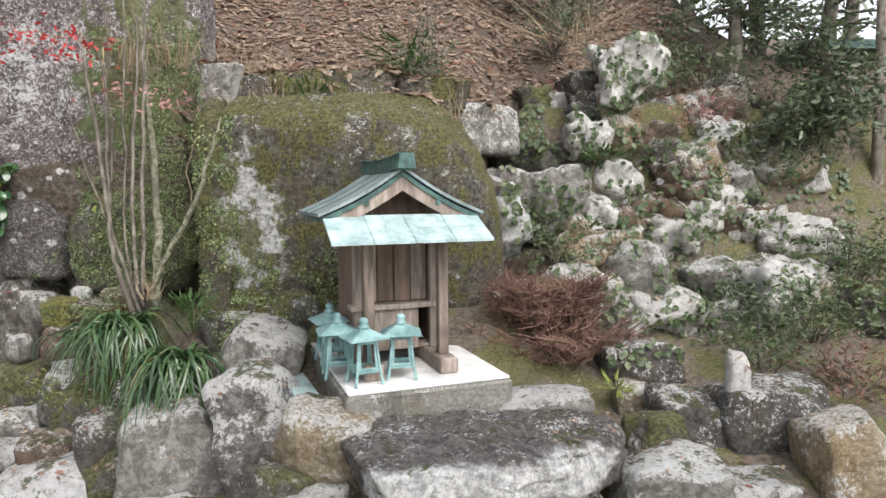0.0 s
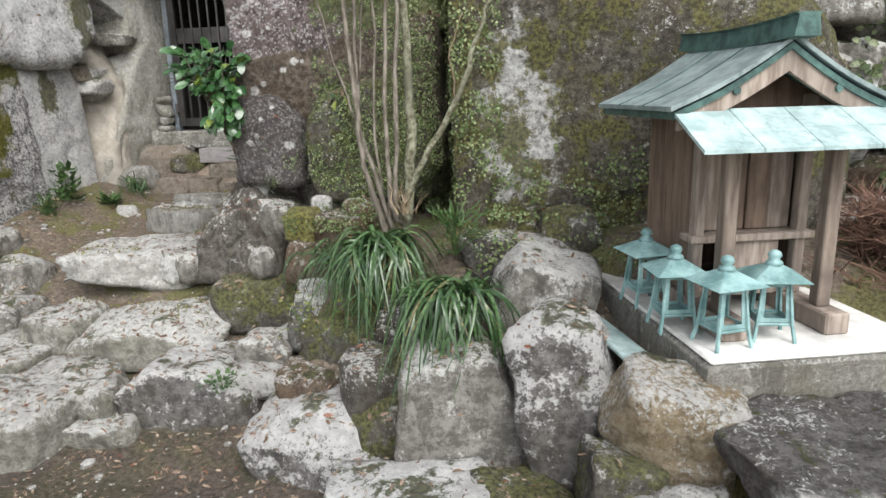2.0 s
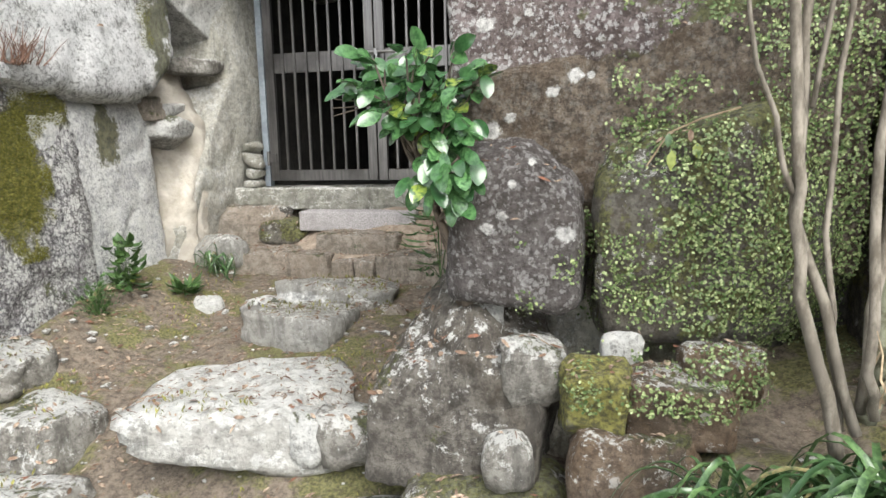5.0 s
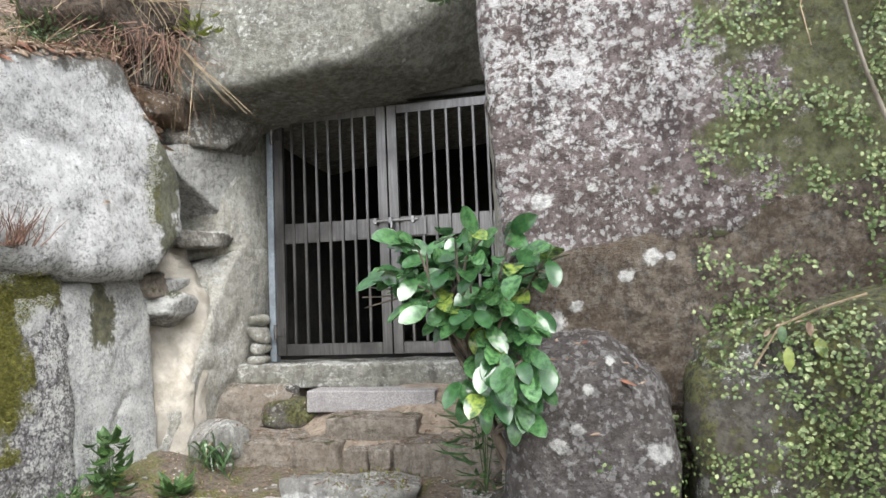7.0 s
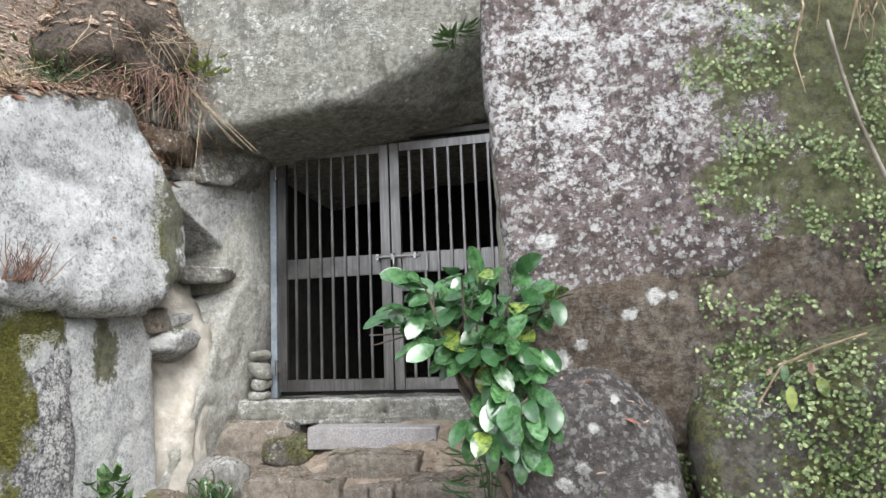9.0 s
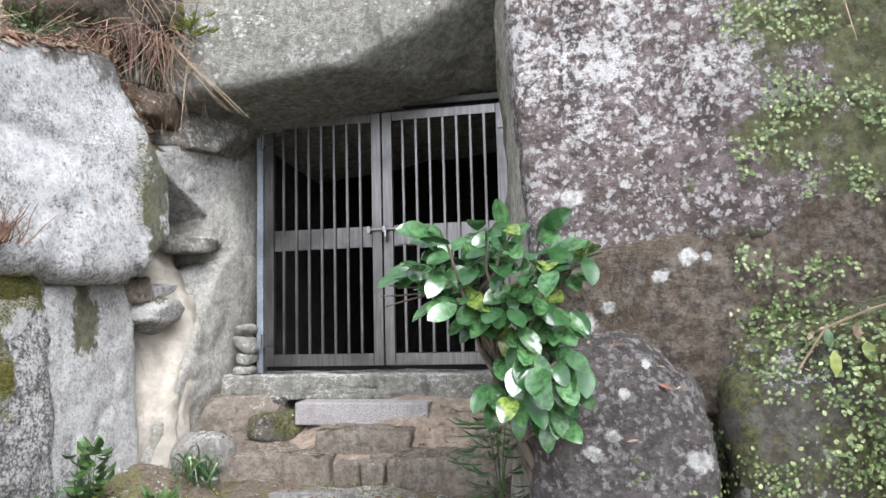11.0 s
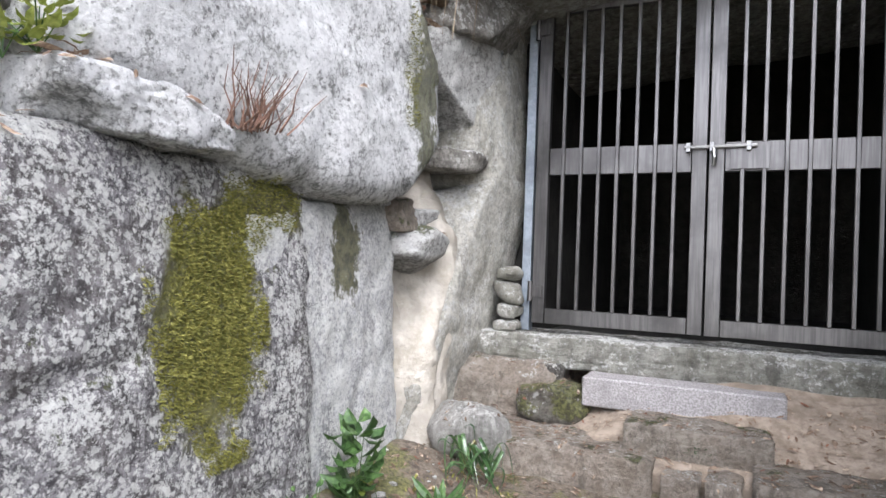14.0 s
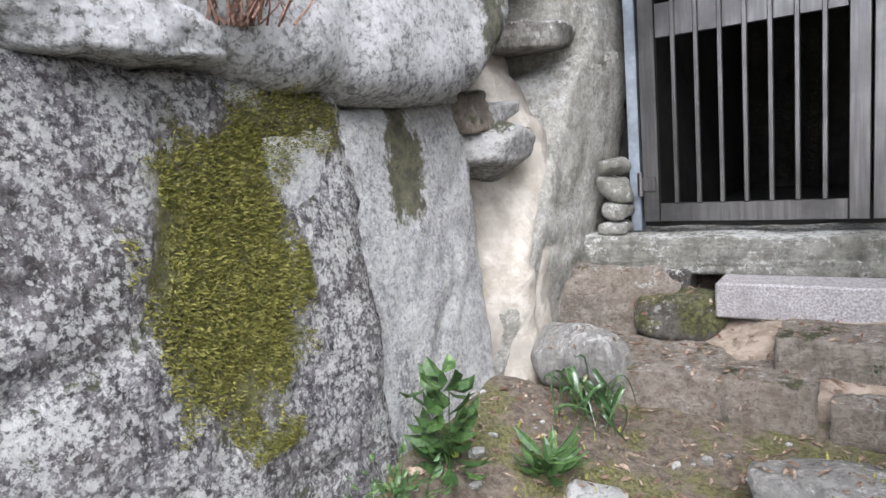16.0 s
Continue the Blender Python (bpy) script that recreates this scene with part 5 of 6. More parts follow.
def build_camellia():
    rng = random.Random(4)
    base = Vector((-3.33, 4.83, 0.68))
    plant = thing("camellia_bush", Matrix.Translation(base), "young camellia bush with glossy green leaves", "bush")
    to = plant.matrix_world.inverted()
    kinds = [camellia_leaf(rng.uniform(0.075, 0.098), rng.uniform(0.046, 0.055), rng.uniform(-0.1, 0.3), rng.uniform(0.04, 0.25)) for _ in range(8)]
    trunk_top = Vector((-3.54, 4.8, 1.34))
    for foot, mid, end, thick in (((0, 0, 0), (-3.46, 4.87, 1.06), trunk_top, 0.019), ((0.03, 0.03, 0), (-3.36, 4.84, 1.0), (-3.36, 4.78, 1.28), 0.012), ((-0.03, 0.02, 0), (-3.43, 4.87, 0.98), (-3.6, 4.84, 1.34), 0.012)):
        bm = bmesh.new()
        pts = bent(base + Vector(foot), mid, 4, 0.02, rng)[:-1] + bent(mid, end, 4, 0.02, rng)
        tube(bm, [to @ p for p in pts], list(np.linspace(thick, 0.45 * thick, len(pts))), 8)
        part("trunk", bm, TRUNK, plant, smooth=True)
    tips = []
    lobes = [((-3.5, 4.77, 1.44), (0.25, 0.16, 0.09), 50), ((-3.39, 4.76, 1.2), (0.13, 0.11, 0.17), 42), ((-3.54, 4.7, 1.32), (0.1, 0.08, 0.07), 8)]
    for (cx, cy, cz), (rx, ry, rz), count in lobes:
        for _ in range(count):
            a = Vector((rng.gauss(0, 1), rng.gauss(0, 1), rng.gauss(0, 1))).normalized() * rng.random() ** 0.4
            tips.append(Vector((cx + rx * a.x, cy + ry * a.y, cz + rz * a.z)))
    for k, tip in enumerate(tips[::2]):
        bm = bmesh.new()
        f = rng.uniform(0.6, 1.0)
        start = base.lerp(trunk_top, f if tip.z > 1.25 else f * 0.7)
        tube(bm, [to @ p for p in bent(start, tip, 4, 0.025, rng)], [0.008, 0.006, 0.005, 0.004, 0.003], 5)
        part("branch", bm, DARK_BARK, plant, smooth=True)
    for q in ((-3.79, 4.84, 1.39), (-3.81, 4.86, 1.36), (-3.78, 4.8, 1.33)):
        bm = bmesh.new()
        tube(bm, [to @ p for p in bent((-3.62, 4.8, 1.37), q, 3, 0.01, rng)], [0.004, 0.003, 0.0025, 0.002], 5)
        part("branch", bm, DARK_BARK, plant, "bare twig end", smooth=True)
    centre = Vector((-3.46, 4.9, 1.28))
    for tip in tips:
        for _ in range(3):
            out = ((tip - centre) * 1.5 + Vector((rng.uniform(-0.3, 0.3), rng.uniform(-0.3, 0.1), rng.uniform(-0.55, -0.05)))).normalized()
            face = Vector((rng.gauss(-0.1, 0.5), rng.gauss(-0.75, 0.4), rng.gauss(0.7, 0.3)))
            side = out.cross(face).normalized()
            face = side.cross(out)
            q = Matrix((side, out, face)).transposed().to_4x4()
            leaf = new("leaf", rng.choice(kinds))
            leaf.parent = plant
            at = tip + Vector((rng.uniform(-0.03, 0.03), rng.uniform(-0.03, 0.03), rng.uniform(-0.02, 0.02)))
            leaf.matrix_basis = to @ (Matrix.Translation(at) @ q @ Matrix.Scale(rng.uniform(0.75, 1.1), 4))


build_camellia()


def build_shrub():
    rng = random.Random(9)
    base = Vector((-2.3, 4.45, 0.45))
    s = thing("tall_shrub", Matrix.Translation(base), "many-stemmed shrub with bare grey stems and a lichen-covered bough", "shrub")
    to = s.matrix_world.inverted()

    def stem(points, radii, mat=BARK):
        bm = bmesh.new()
        pts = []
        for p, q in zip(points, points[1:]):
            pts += bent(p, q, 5, 0.012, rng)[:-1]
        pts.append(Vector(points[-1]))
        rr = np.interp(np.linspace(0, 1, len(pts)), np.linspace(0, 1, len(radii)), radii)
        tube(bm, [to @ p for p in pts], list(0.64 * rr), 7)
        part("stem", bm, mat, s, smooth=True)

    stem([(-2.3, 4.42, 0.42), (-2.42, 4.4, 0.85), (-2.45, 4.4, 1.3), (-2.55, 4.4, 2.3)], [0.03, 0.024, 0.022, 0.014])
    stem([(-2.27, 4.4, 0.5), (-2.44, 4.42, 1.05), (-2.43, 4.42, 1.75), (-2.38, 4.4, 2.4)], [0.022, 0.02, 0.016, 0.01])
    stem([(-2.24, 4.38, 0.55), (-2.27, 4.36, 0.7), (-2.28, 4.38, 1.2), (-2.24, 4.4, 1.8), (-2.2, 4.4, 2.4)], [0.02, 0.02, 0.018, 0.015, 0.01])
    stem([(-2.26, 4.42, 0.55), (-2.23, 4.42, 1.2), (-2.19, 4.42, 1.9), (-2.15, 4.4, 2.5)], [0.022, 0.02, 0.016, 0.012])
    stem([(-2.22, 4.5, 0.5), (-2.17, 4.5, 0.95), (-2.18, 4.52, 1.5), (-2.22, 4.5, 2.4)], [0.05, 0.045, 0.035, 0.02], MOSS_BARK)
    stem([(-2.22, 4.46, 0.62), (-2.05, 4.42, 0.95), (-1.88, 4.38, 1.22), (-1.76, 4.36, 1.55), (-1.7, 4.36, 1.75)], [0.03, 0.028, 0.024, 0.018, 0.008], MOSS_BARK)
    stem([(-1.9, 4.38, 1.2), (-1.93, 4.37, 1.4), (-1.85, 4.36, 1.62)], [0.008, 0.006, 0.003], DRY)
    stem([(-2.45, 4.4, 1.1), (-2.55, 4.38, 1.4), (-2.66, 4.36, 1.95)], [0.012, 0.009, 0.005])
    stem([(-2.42, 4.4, 1.3), (-2.38, 4.4, 1.7), (-2.45, 4.38, 2.2)], [0.011, 0.009, 0.006])
    stem([(-2.3, 4.42, 0.5), (-2.36, 4.44, 1.0), (-2.33, 4.45, 1.9), (-2.3, 4.45, 2.5)], [0.014, 0.012, 0.01, 0.007])
    for x, y, z, n, mat, nm in ((-2.42, 4.2, 2.15, 40, RED_LEAF, "red_leaves"), (-2.85, 4.2, 2.2, 45, RED_LEAF, "red_leaves"), (-2.62, 4.25, 2.2, 35, RED_LEAF, "red_leaves"), (-1.95, 4.2, 1.85, 50, PINK_LEAF, "faded_leaves"), (-2.25, 4.25, 1.9, 50, PINK_LEAF, "faded_leaves")):
        L = Leaves()
        for _ in range(n):
            p = Vector((x + rng.gauss(0, 0.11), y + rng.gauss(0, 0.08), z + rng.gauss(0, 0.05)))
            L.leaf(to @ p, (rng.uniform(-1, 1), rng.uniform(-0.6, 0.3), rng.uniform(-0.6, 0.2)), (rng.uniform(-1, 1), rng.uniform(-1, 1), 0.3), rng.uniform(0.035, 0.06), rng.uniform(0.014, 0.024))
        L.make(nm, mat, s)


build_shrub()


def strap_blade(reach, rise, fall, width, rng):
    """The mesh of one arching leaf that runs out along y."""
    L = Leaves()
    lean = rng.uniform(-0.15, 0.15)
    pts = []
    for k in range(10):
        t = k / 9
        out = reach * (1 - (1 - t) ** 1.7)
        pts.append((lean * out, out, rise * 4 * t * (1 - t) * (1 - 0.35 * t) - fall * t ** 2.4))
    L.blade(pts, width)
    me = bpy.data.meshes.new("leaf")
    me.from_pydata([tuple(v) for v in L.v], [], L.f)
    me.materials.append(STRAP)
    me.polygons.foreach_set("use_smooth", [True] * len(me.polygons))
    return me


def strap_clump(at, count, reach, rise, fall, seed, toward=0.45):
    rng = random.Random(seed)
    clump = thing("strap_leaved_plant", Matrix.Translation(at), "clump of arching dark green strap leaves", "plant", "strap-leaved clumps")
    kinds = [strap_blade(reach * rng.uniform(0.7, 1.2), rise * rng.uniform(0.6, 1.25), fall * rng.uniform(0.35, 1.15), rng.uniform(0.014, 0.022), rng) for _ in range(18)]
    for _ in range(count):
        turn = rng.uniform(0, 360)
        if rng.random() < toward:
            turn = 180 + rng.gauss(0, 50)
        leaf = new("leaf", rng.choice(kinds))
        leaf.parent = clump
        leaf.matrix_basis = pose(rng.gauss(0, 0.05), rng.gauss(0, 0.04), rng.uniform(-0.02, 0.02), 0, 0, turn) @ pose(0, 0, 0, rng.gauss(0, 12), rng.gauss(0, 16), 0) @ Matrix.Scale(rng.uniform(0.7, 1.1), 4)


strap_clump((-2.27, 4.15, 0.40), 200, 0.31, 0.18, 0.45, 1)
strap_clump((-1.82, 3.78, 0.28), 210, 0.28, 0.15, 0.58, 2)
strap_clump((-2.55, 4.28, 0.33), 50, 0.25, 0.14, 0.25, 3)
strap_clump((-5.5, 6.75, 0.36), 26, 0.14, 0.18, 0.1, 4)


def build_brown_bush():
    rng = random.Random(12)
    at = Vector((0.42, 4.42, 0.12))
    b = thing("brown_bush", Matrix.Translation(at), "low dense bush of bare reddish-brown twigs", "bush")
    kinds = []
    for _ in range(14):
        bm = bmesh.new()
        q = Vector((0, rng.uniform(0.1, 0.5), 0))
        q.z = rng.uniform(0.34, 0.52) * math.sqrt(max(0.05, 1 - 3.0 * q.y * q.y)) + 0.02
        pts = bent((0, q.y * 0.3, -0.05), q, 5, 0.03, rng)
        tube(bm, pts, [0.007, 0.006, 0.005, 0.004, 0.003, 0.002], 3)
        for _ in range(16):
            s = pts[rng.randint(2, 5)]
            tube(bm, bent(s, s + Vector((rng.uniform(-0.13, 0.13), rng.uniform(-0.13, 0.13), rng.uniform(-0.03, 0.11))), 2, 0.012, rng), [0.0035, 0.0025, 0.001], 3)
        me = bpy.data.meshes.new("twig")
        bm.to_mesh(me)
        bm.free()
        me.materials.append(TWIG)
        kinds.append(me)
    for _ in range(300):
        twig = new("twig", rng.choice(kinds))
        twig.parent = b
        twig.matrix_basis = pose(rng.gauss(0, 0.06), rng.gauss(0, 0.04), 0, 0, 0, rng.uniform(0, 360)) @ Matrix.Diagonal((1.1, 1.05, 1.12, 1))
    L = Leaves()
    for _ in range(900):
        a, u, w = rng.uniform(0, 2 * math.pi), rng.random() ** 0.5, rng.random()
        p = Vector((math.cos(a) * u * 0.55, math.sin(a) * u * 0.42, w * 0.5 * math.sqrt(max(0.05, 1 - 0.75 * u * u))))
        L.leaf(p, (rng.uniform(-1, 1), rng.uniform(-1, 1), rng.uniform(-0.3, 1)), (rng.uniform(-1, 1), rng.uniform(-1, 1), rng.uniform(-1, 1)), rng.uniform(0.012, 0.028), 0.008)
    tagged(L.make("dry_foliage", LITTER, b), kind="stuff")


build_brown_bush()


def herb(at, count, length, width, mat, label, seed, spread=0.06, lift=0.6, name="small_plant", group="", height=0.05):
    """A small plant: leaves on short stems that spread from one place."""
    rng = random.Random(seed)
    h = thing(name, Matrix.Translation(at), label, "plant", group)
    kinds = []
    for _ in range(4):
        L = Leaves()
        L.leaf((0, 0, 0), (0, 1, 0), (1, 0, 0), length * rng.uniform(0.6, 1.15), width * rng.uniform(0.8, 1.15), 0.3, rng.uniform(0.1, 0.6))
        me = bpy.data.meshes.new("leaf")
        me.from_pydata([tuple(v) for v in L.v], [], L.f)
        me.materials.append(mat)
        kinds.append(me)
    for k in range(count):
        a = rng.uniform(0, 360)
        o = Vector((-math.sin(radians(a)), math.cos(radians(a)), 0))
        p = o * spread * rng.random() + Vector((0, 0, height * rng.random()))
        leaf = new("leaf", rng.choice(kinds))
        leaf.parent = h
        leaf.matrix_basis = pose(*p, 0, 0, a) @ pose(0, 0, 0, math.degrees(math.atan(lift * rng.uniform(-0.3, 1.3))), rng.uniform(-25, 25), 0)
        if k % 6 == 0:
            bm = bmesh.new()
            tube(bm, [(0, 0, -0.03), p * 0.6, p], 0.002, 3)
            part("stem", bm, HERB, h)


def on_ground(x, y, dz=0.0):
    p, _ = drop(x, y, 3.0)
    return (x, y, p.z + dz)


herb((-5.72, 6.1, 0.38), 56, 0.13, 0.055, HERB, "leafy green plant at the wall foot", 1, 0.06, 0.8, height=0.3)
herb((-5.68, 6.18, 0.42), 5, 0.07, 0.035, LIME, "yellowing leaves of the wall plant", 2, 0.05, 0.6)
herb(on_ground(-5.5, 6.34, 0.03), 40, 0.15, 0.036, HERB, "green rosette of narrow leaves on the soil", 3, 0.03, 0.7)
herb((-5.72, 5.82, 0.28), 220, 0.045, 0.018, HERB, "low mat of small green leaves", 4, 0.16, 0.9, height=0.2)
herb((-5.75, 4.95, 0.5), 50, 0.06, 0.025, HERB, "green leaves below the mossy block", 5, 0.14, 0.8, height=0.12)
herb((-5.95, 5.0, 1.78), 60, 0.05, 0.022, LIME, "pale yellow-green plant on the wall", 6, 0.12, 0.9, height=0.1)
herb((-3.54, 5.3, 0.7), 60, 0.16, 0.026, HERB, "bamboo-like drooping green leaves", 7, 0.12, 0.1, height=0.3)
herb(on_ground(-3.72, 6.15, 0.03), 34, 0.09, 0.03, HERB, "small dark-leaved plant at the passage foot", 8, 0.06, 0.7)
herb((-4.62, 7.2, 0.46), 40, 0.03, 0.01, HERB, "tiny tuft growing on the step", 9, 0.06, 0.8)
herb((-1.9, 4.28, 0.42), 110, 0.13, 0.014, HERB, "bamboo grass beside the shrub", 10, 0.12, 1.0, height=0.2)
herb((0.68, 3.72, 0.12), 26, 0.13, 0.016, LIME, "yellow-green grass tuft beside the slab", 11, 0.05, 1.2)
herb((0.95, 4.98, 1.5), 60, 0.13, 0.022, HERB, "green fern on the rocky bank", 12, 0.14, 0.5, height=0.1)
herb((0.85, 5.0, 0.98), 40, 0.12, 0.022, HERB, "green fern on the rocky bank", 13, 0.1, 0.6, height=0.1)
herb((-0.5, 5.3, 2.1), 90, 0.14, 0.03, HERB, "green fern on the slope", 14, 0.25, 0.8, height=0.35)
herb((-5.55, 7.5, 3.05), 50, 0.09, 0.02, HERB, "fern hanging under the lintel", 15, 0.1, 0.2, height=0.1)
herb((-3.58, 5.2, 2.4), 24, 0.1, 0.018, HERB, "small fern on the rock edge", 16, 0.05, 0.2)
climber = thing("climber", Matrix.Translation((-2.66, 4.8, 1.2)), "pale oval leaves of a climber on the rock", "plant")
for x, z, length, width, mat in ((-0.03, 0.0, 0.065, 0.03, LIME), (0.04, 0.02, 0.05, 0.035, LIME), (-0.04, 0.05, 0.045, 0.025, HERB), (0.02, 0.06, 0.04, 0.02, LITTER)):
    L = Leaves()
    L.leaf((x, -0.03, z), (x * 2, -0.25, -1), (1, 0, 0.1), length, width, 0.2, 0.2)
    L.make("leaf", mat, climber)
bm = bmesh.new()
tube(bm, [(-0.1, 0.0, -0.05), (-0.04, -0.02, 0.05), (0.05, -0.03, 0.09), (0.16, -0.01, 0.12)], 0.003, 5)
part("stem", bm, DRY, climber)
herb((-2.62, 4.02, 0.0), 90, 0.04, 0.02, LIME, "trailing yellow-brown leafy stems", 18, 0.18, 0.3, height=0.25)
herb((-3.05, 3.8, -0.2), 50, 0.04, 0.02, HERB, "small leaves between the stones", 19, 0.1, 0.6)


def stalks(at, count, spread, height, mat, label, seed, name="dry_stalks", droop=0.0):
    rng = random.Random(seed)
    s = thing(name, Matrix.Translation(at), label, "dry plant")
    kinds = []
    for _ in range(8):
        bm = bmesh.new()
        q = Vector((abs(rng.gauss(0, spread)) + 0.01, 0, height * rng.uniform(0.5, 1.1) - droop * rng.random()))
        tube(bm, bent((q.x * 0.2, 0, -0.02), q, 3, 0.02, rng), [0.004, 0.003, 0.002, 0.001], 3)
        me = bpy.data.meshes.new("stalk")
        bm.to_mesh(me)
        bm.free()
        me.materials.append(mat)
        kinds.append(me)
    for _ in range(count):
        stalk = new("stalk", rng.choice(kinds))
        stalk.parent = s
        stalk.matrix_basis = pose(rng.gauss(0, spread * 0.4), rng.gauss(0, spread * 0.4), 0, 0, 0, rng.uniform(0, 360)) @ Matrix.Scale(rng.uniform(0.7, 1.3), 4)


stalks((-5.9, 5.62, 1.7), 130, 0.12, 0.15, TWIG, "low tuft of dry reddish stalks on the wall", 1)
stalks((-5.92, 7.05, 3.2), 200, 0.3, 0.1, DRY, "hanging dead stalks and roots above the wall", 2, droop=0.75)
stalks((-2.18, 4.35, 0.62), 16, 0.07, 0.16, DRY, "pale dry stems at the shrub's foot", 3)
stalks((-0.9, 5.35, 1.95), 60, 0.2, 0.35, DRY, "dry stems on the slope", 4)
stalks((0.9, 5.9, 2.6), 80, 0.4, 0.4, DRY, "dry grass high on the bank", 5)


stalks((-1.5, 4.85, 1.92), 50, 0.18, 0.25, DRY, "dry grass along the cliff top", 6, droop=0.4)
stalks((-0.2, 4.9, 1.85), 50, 0.2, 0.25, DRY, "dry grass hanging over the cliff", 7, droop=0.4)
stalks((-2.35, 4.75, 2.3), 60, 0.2, 0.3, DRY, "tangle of pale roots on the rock", 8, droop=0.6)
stalks((-6.0, 6.3, 2.82), 70, 0.25, 0.14, TWIG, "dry brown growth on the big boulder", 9)
stalks((-6.0, 5.6, 2.7), 70, 0.25, 0.14, DRY, "dry straw on the big boulder", 10)
herb((-6.0, 4.95, 1.76), 40, 0.08, 0.03, LIME, "yellow-green leaves on top of the side wall", 24, 0.1, 0.7, height=0.06)
herb((-5.6, 4.85, 0.5), 40, 0.07, 0.03, HERB, "small leafy plant at the foot of the block", 25, 0.09, 0.8, height=0.14)
herb((-1.2, 4.95, 1.95), 50, 0.12, 0.022, HERB, "green fern on the cliff top", 20, 0.15, 0.7, height=0.1)
herb((-6.0, 6.9, 2.85), 50, 0.05, 0.02, HERB, "small green growth above the wall", 21, 0.15, 0.6, height=0.1)


stalks((-5.95, 6.75, 3.15), 160, 0.32, 0.1, TWIG, "dead hanging stalks beside the lintel", 11, droop=0.6)
stalks((-6.1, 6.5, 3.0), 70, 0.2, 0.25, TWIG, "brown dead growth above the boulder", 12, droop=0.3)


def scatter_facing(name, label, mat, count, x0, x1, z0, z1, y_from, seed, size, where, off=0.006):
    """Little leaves that cling to rock faces seen from the path."""
    rng = random.Random(seed)
    L = Leaves()
    tries = 0
    while L.n < count and tries < count * 12:
        tries += 1
        x, z = rng.uniform(x0, x1), rng.uniform(z0, z1)
        if noise.noise(Vector((x * 3.1, z * 3.1, seed))) * 0.5 + noise.noise(Vector((x * 9, z * 9, seed))) * 0.55 + rng.uniform(-0.18, 0.18) < where(x, z):
            continue
        p, n, _, _ = GROWN.ray_cast(Vector((x, y_from, z)), Vector((0, 1, 0)))
        if p is None or p.y > 5.6:
            continue
        a = Vector((rng.uniform(-1, 1), rng.uniform(-1, 1), rng.uniform(-1.2, 0.4)))
        a = (a - n * a.dot(n) * 0.7).normalized()
        s = rng.uniform(*size)
        L.leaf(p + n * (off + rng.uniform(0, 0.02)), a, n.cross(a) + Vector((0.01, 0, 0)), s, s * 0.75, 0.2, 0.2)
    ob = L.make(name, mat)
    tagged(ob, label, "creeper", kind="stuff")


scatter_facing("creeper", "small round creeper leaves clinging to the rock", CREEPER, 15000, -3.15, -1.95, 0.45, 2.5, 3.5, 3, (0.008, 0.0155), lambda x, z: (0.26 - 0.75 * (x + 2.72)) if z > 1.3 else (0.08 - 0.9 * (x + 2.85)))
scatter_facing("creeper", "tiny green leaves on the mossy rib", CREEPER, 900, -1.96, -1.68, 0.5, 1.8, 3.9, 5, (0.012, 0.022), lambda x, z: 0.0)
scatter_facing("creeper", "small leaves at the foot of the mossy cliff", CREEPER, 900, -1.8, -0.9, 0.3, 0.95, 4.2, 7, (0.014, 0.026), lambda x, z: -0.05 + (z - 0.5) * 0.5)
scatter_facing("creeper", "low green growth over the rocky bank", BUSH_LEAF, 2200, 0.2, 3.2, 0.2, 2.6, 3.6, 8, (0.03, 0.07), lambda x, z: 0.02)


def moss_cushion(name, label, count, cx, cz, rx, rz, seed):
    """Fuzzy moss on the side wall."""
    rng = random.Random(seed)
    L = Leaves()
    tries = 0
    while L.n < count and tries < count * 6:
        tries += 1
        y, z = cx + rx * rng.uniform(-1.2, 1.2), cz + rz * rng.uniform(-1.2, 1.2)
        r = math.hypot((y - cx) / rx, (z - cz) / rz) + rng.uniform(-0.15, 0.15) + 0.8 * noise.noise(Vector((y * 7, z * 7, seed))) + 0.2 * noise.noise(Vector((y * 25, z * 25, seed)))
        if r > 0.95:
            continue
        p, n, _, _ = GROWN.ray_cast(Vector((-4.8, y, z)), Vector((-1, 0, 0)))
        if p is None or p.x > -5.5:
            continue
        a = n + Vector((rng.uniform(-0.8, 0.8), rng.uniform(-0.8, 0.8), rng.uniform(-0.9, 0.6)))
        L.leaf(p - n * 0.004, a, (rng.uniform(-1, 1), rng.uniform(-1, 1), rng.uniform(-1, 1)), rng.uniform(0.010, 0.022), 0.0042)
    ob = L.make(name, MOSS_FUZZ)
    tagged(ob, label, "moss", kind="stuff")


moss_cushion("moss", "thick yellow-green moss cushion on the granite block", 20000, 5.52, 1.1, 0.22, 0.38, 2)
moss_cushion("moss", "thin moss along the top of the block", 2500, 5.78, 1.44, 0.2, 0.12, 4)
moss_cushion("moss", "moss strip on the big pale boulder", 700, 6.62, 2.2, 0.07, 0.3, 6)


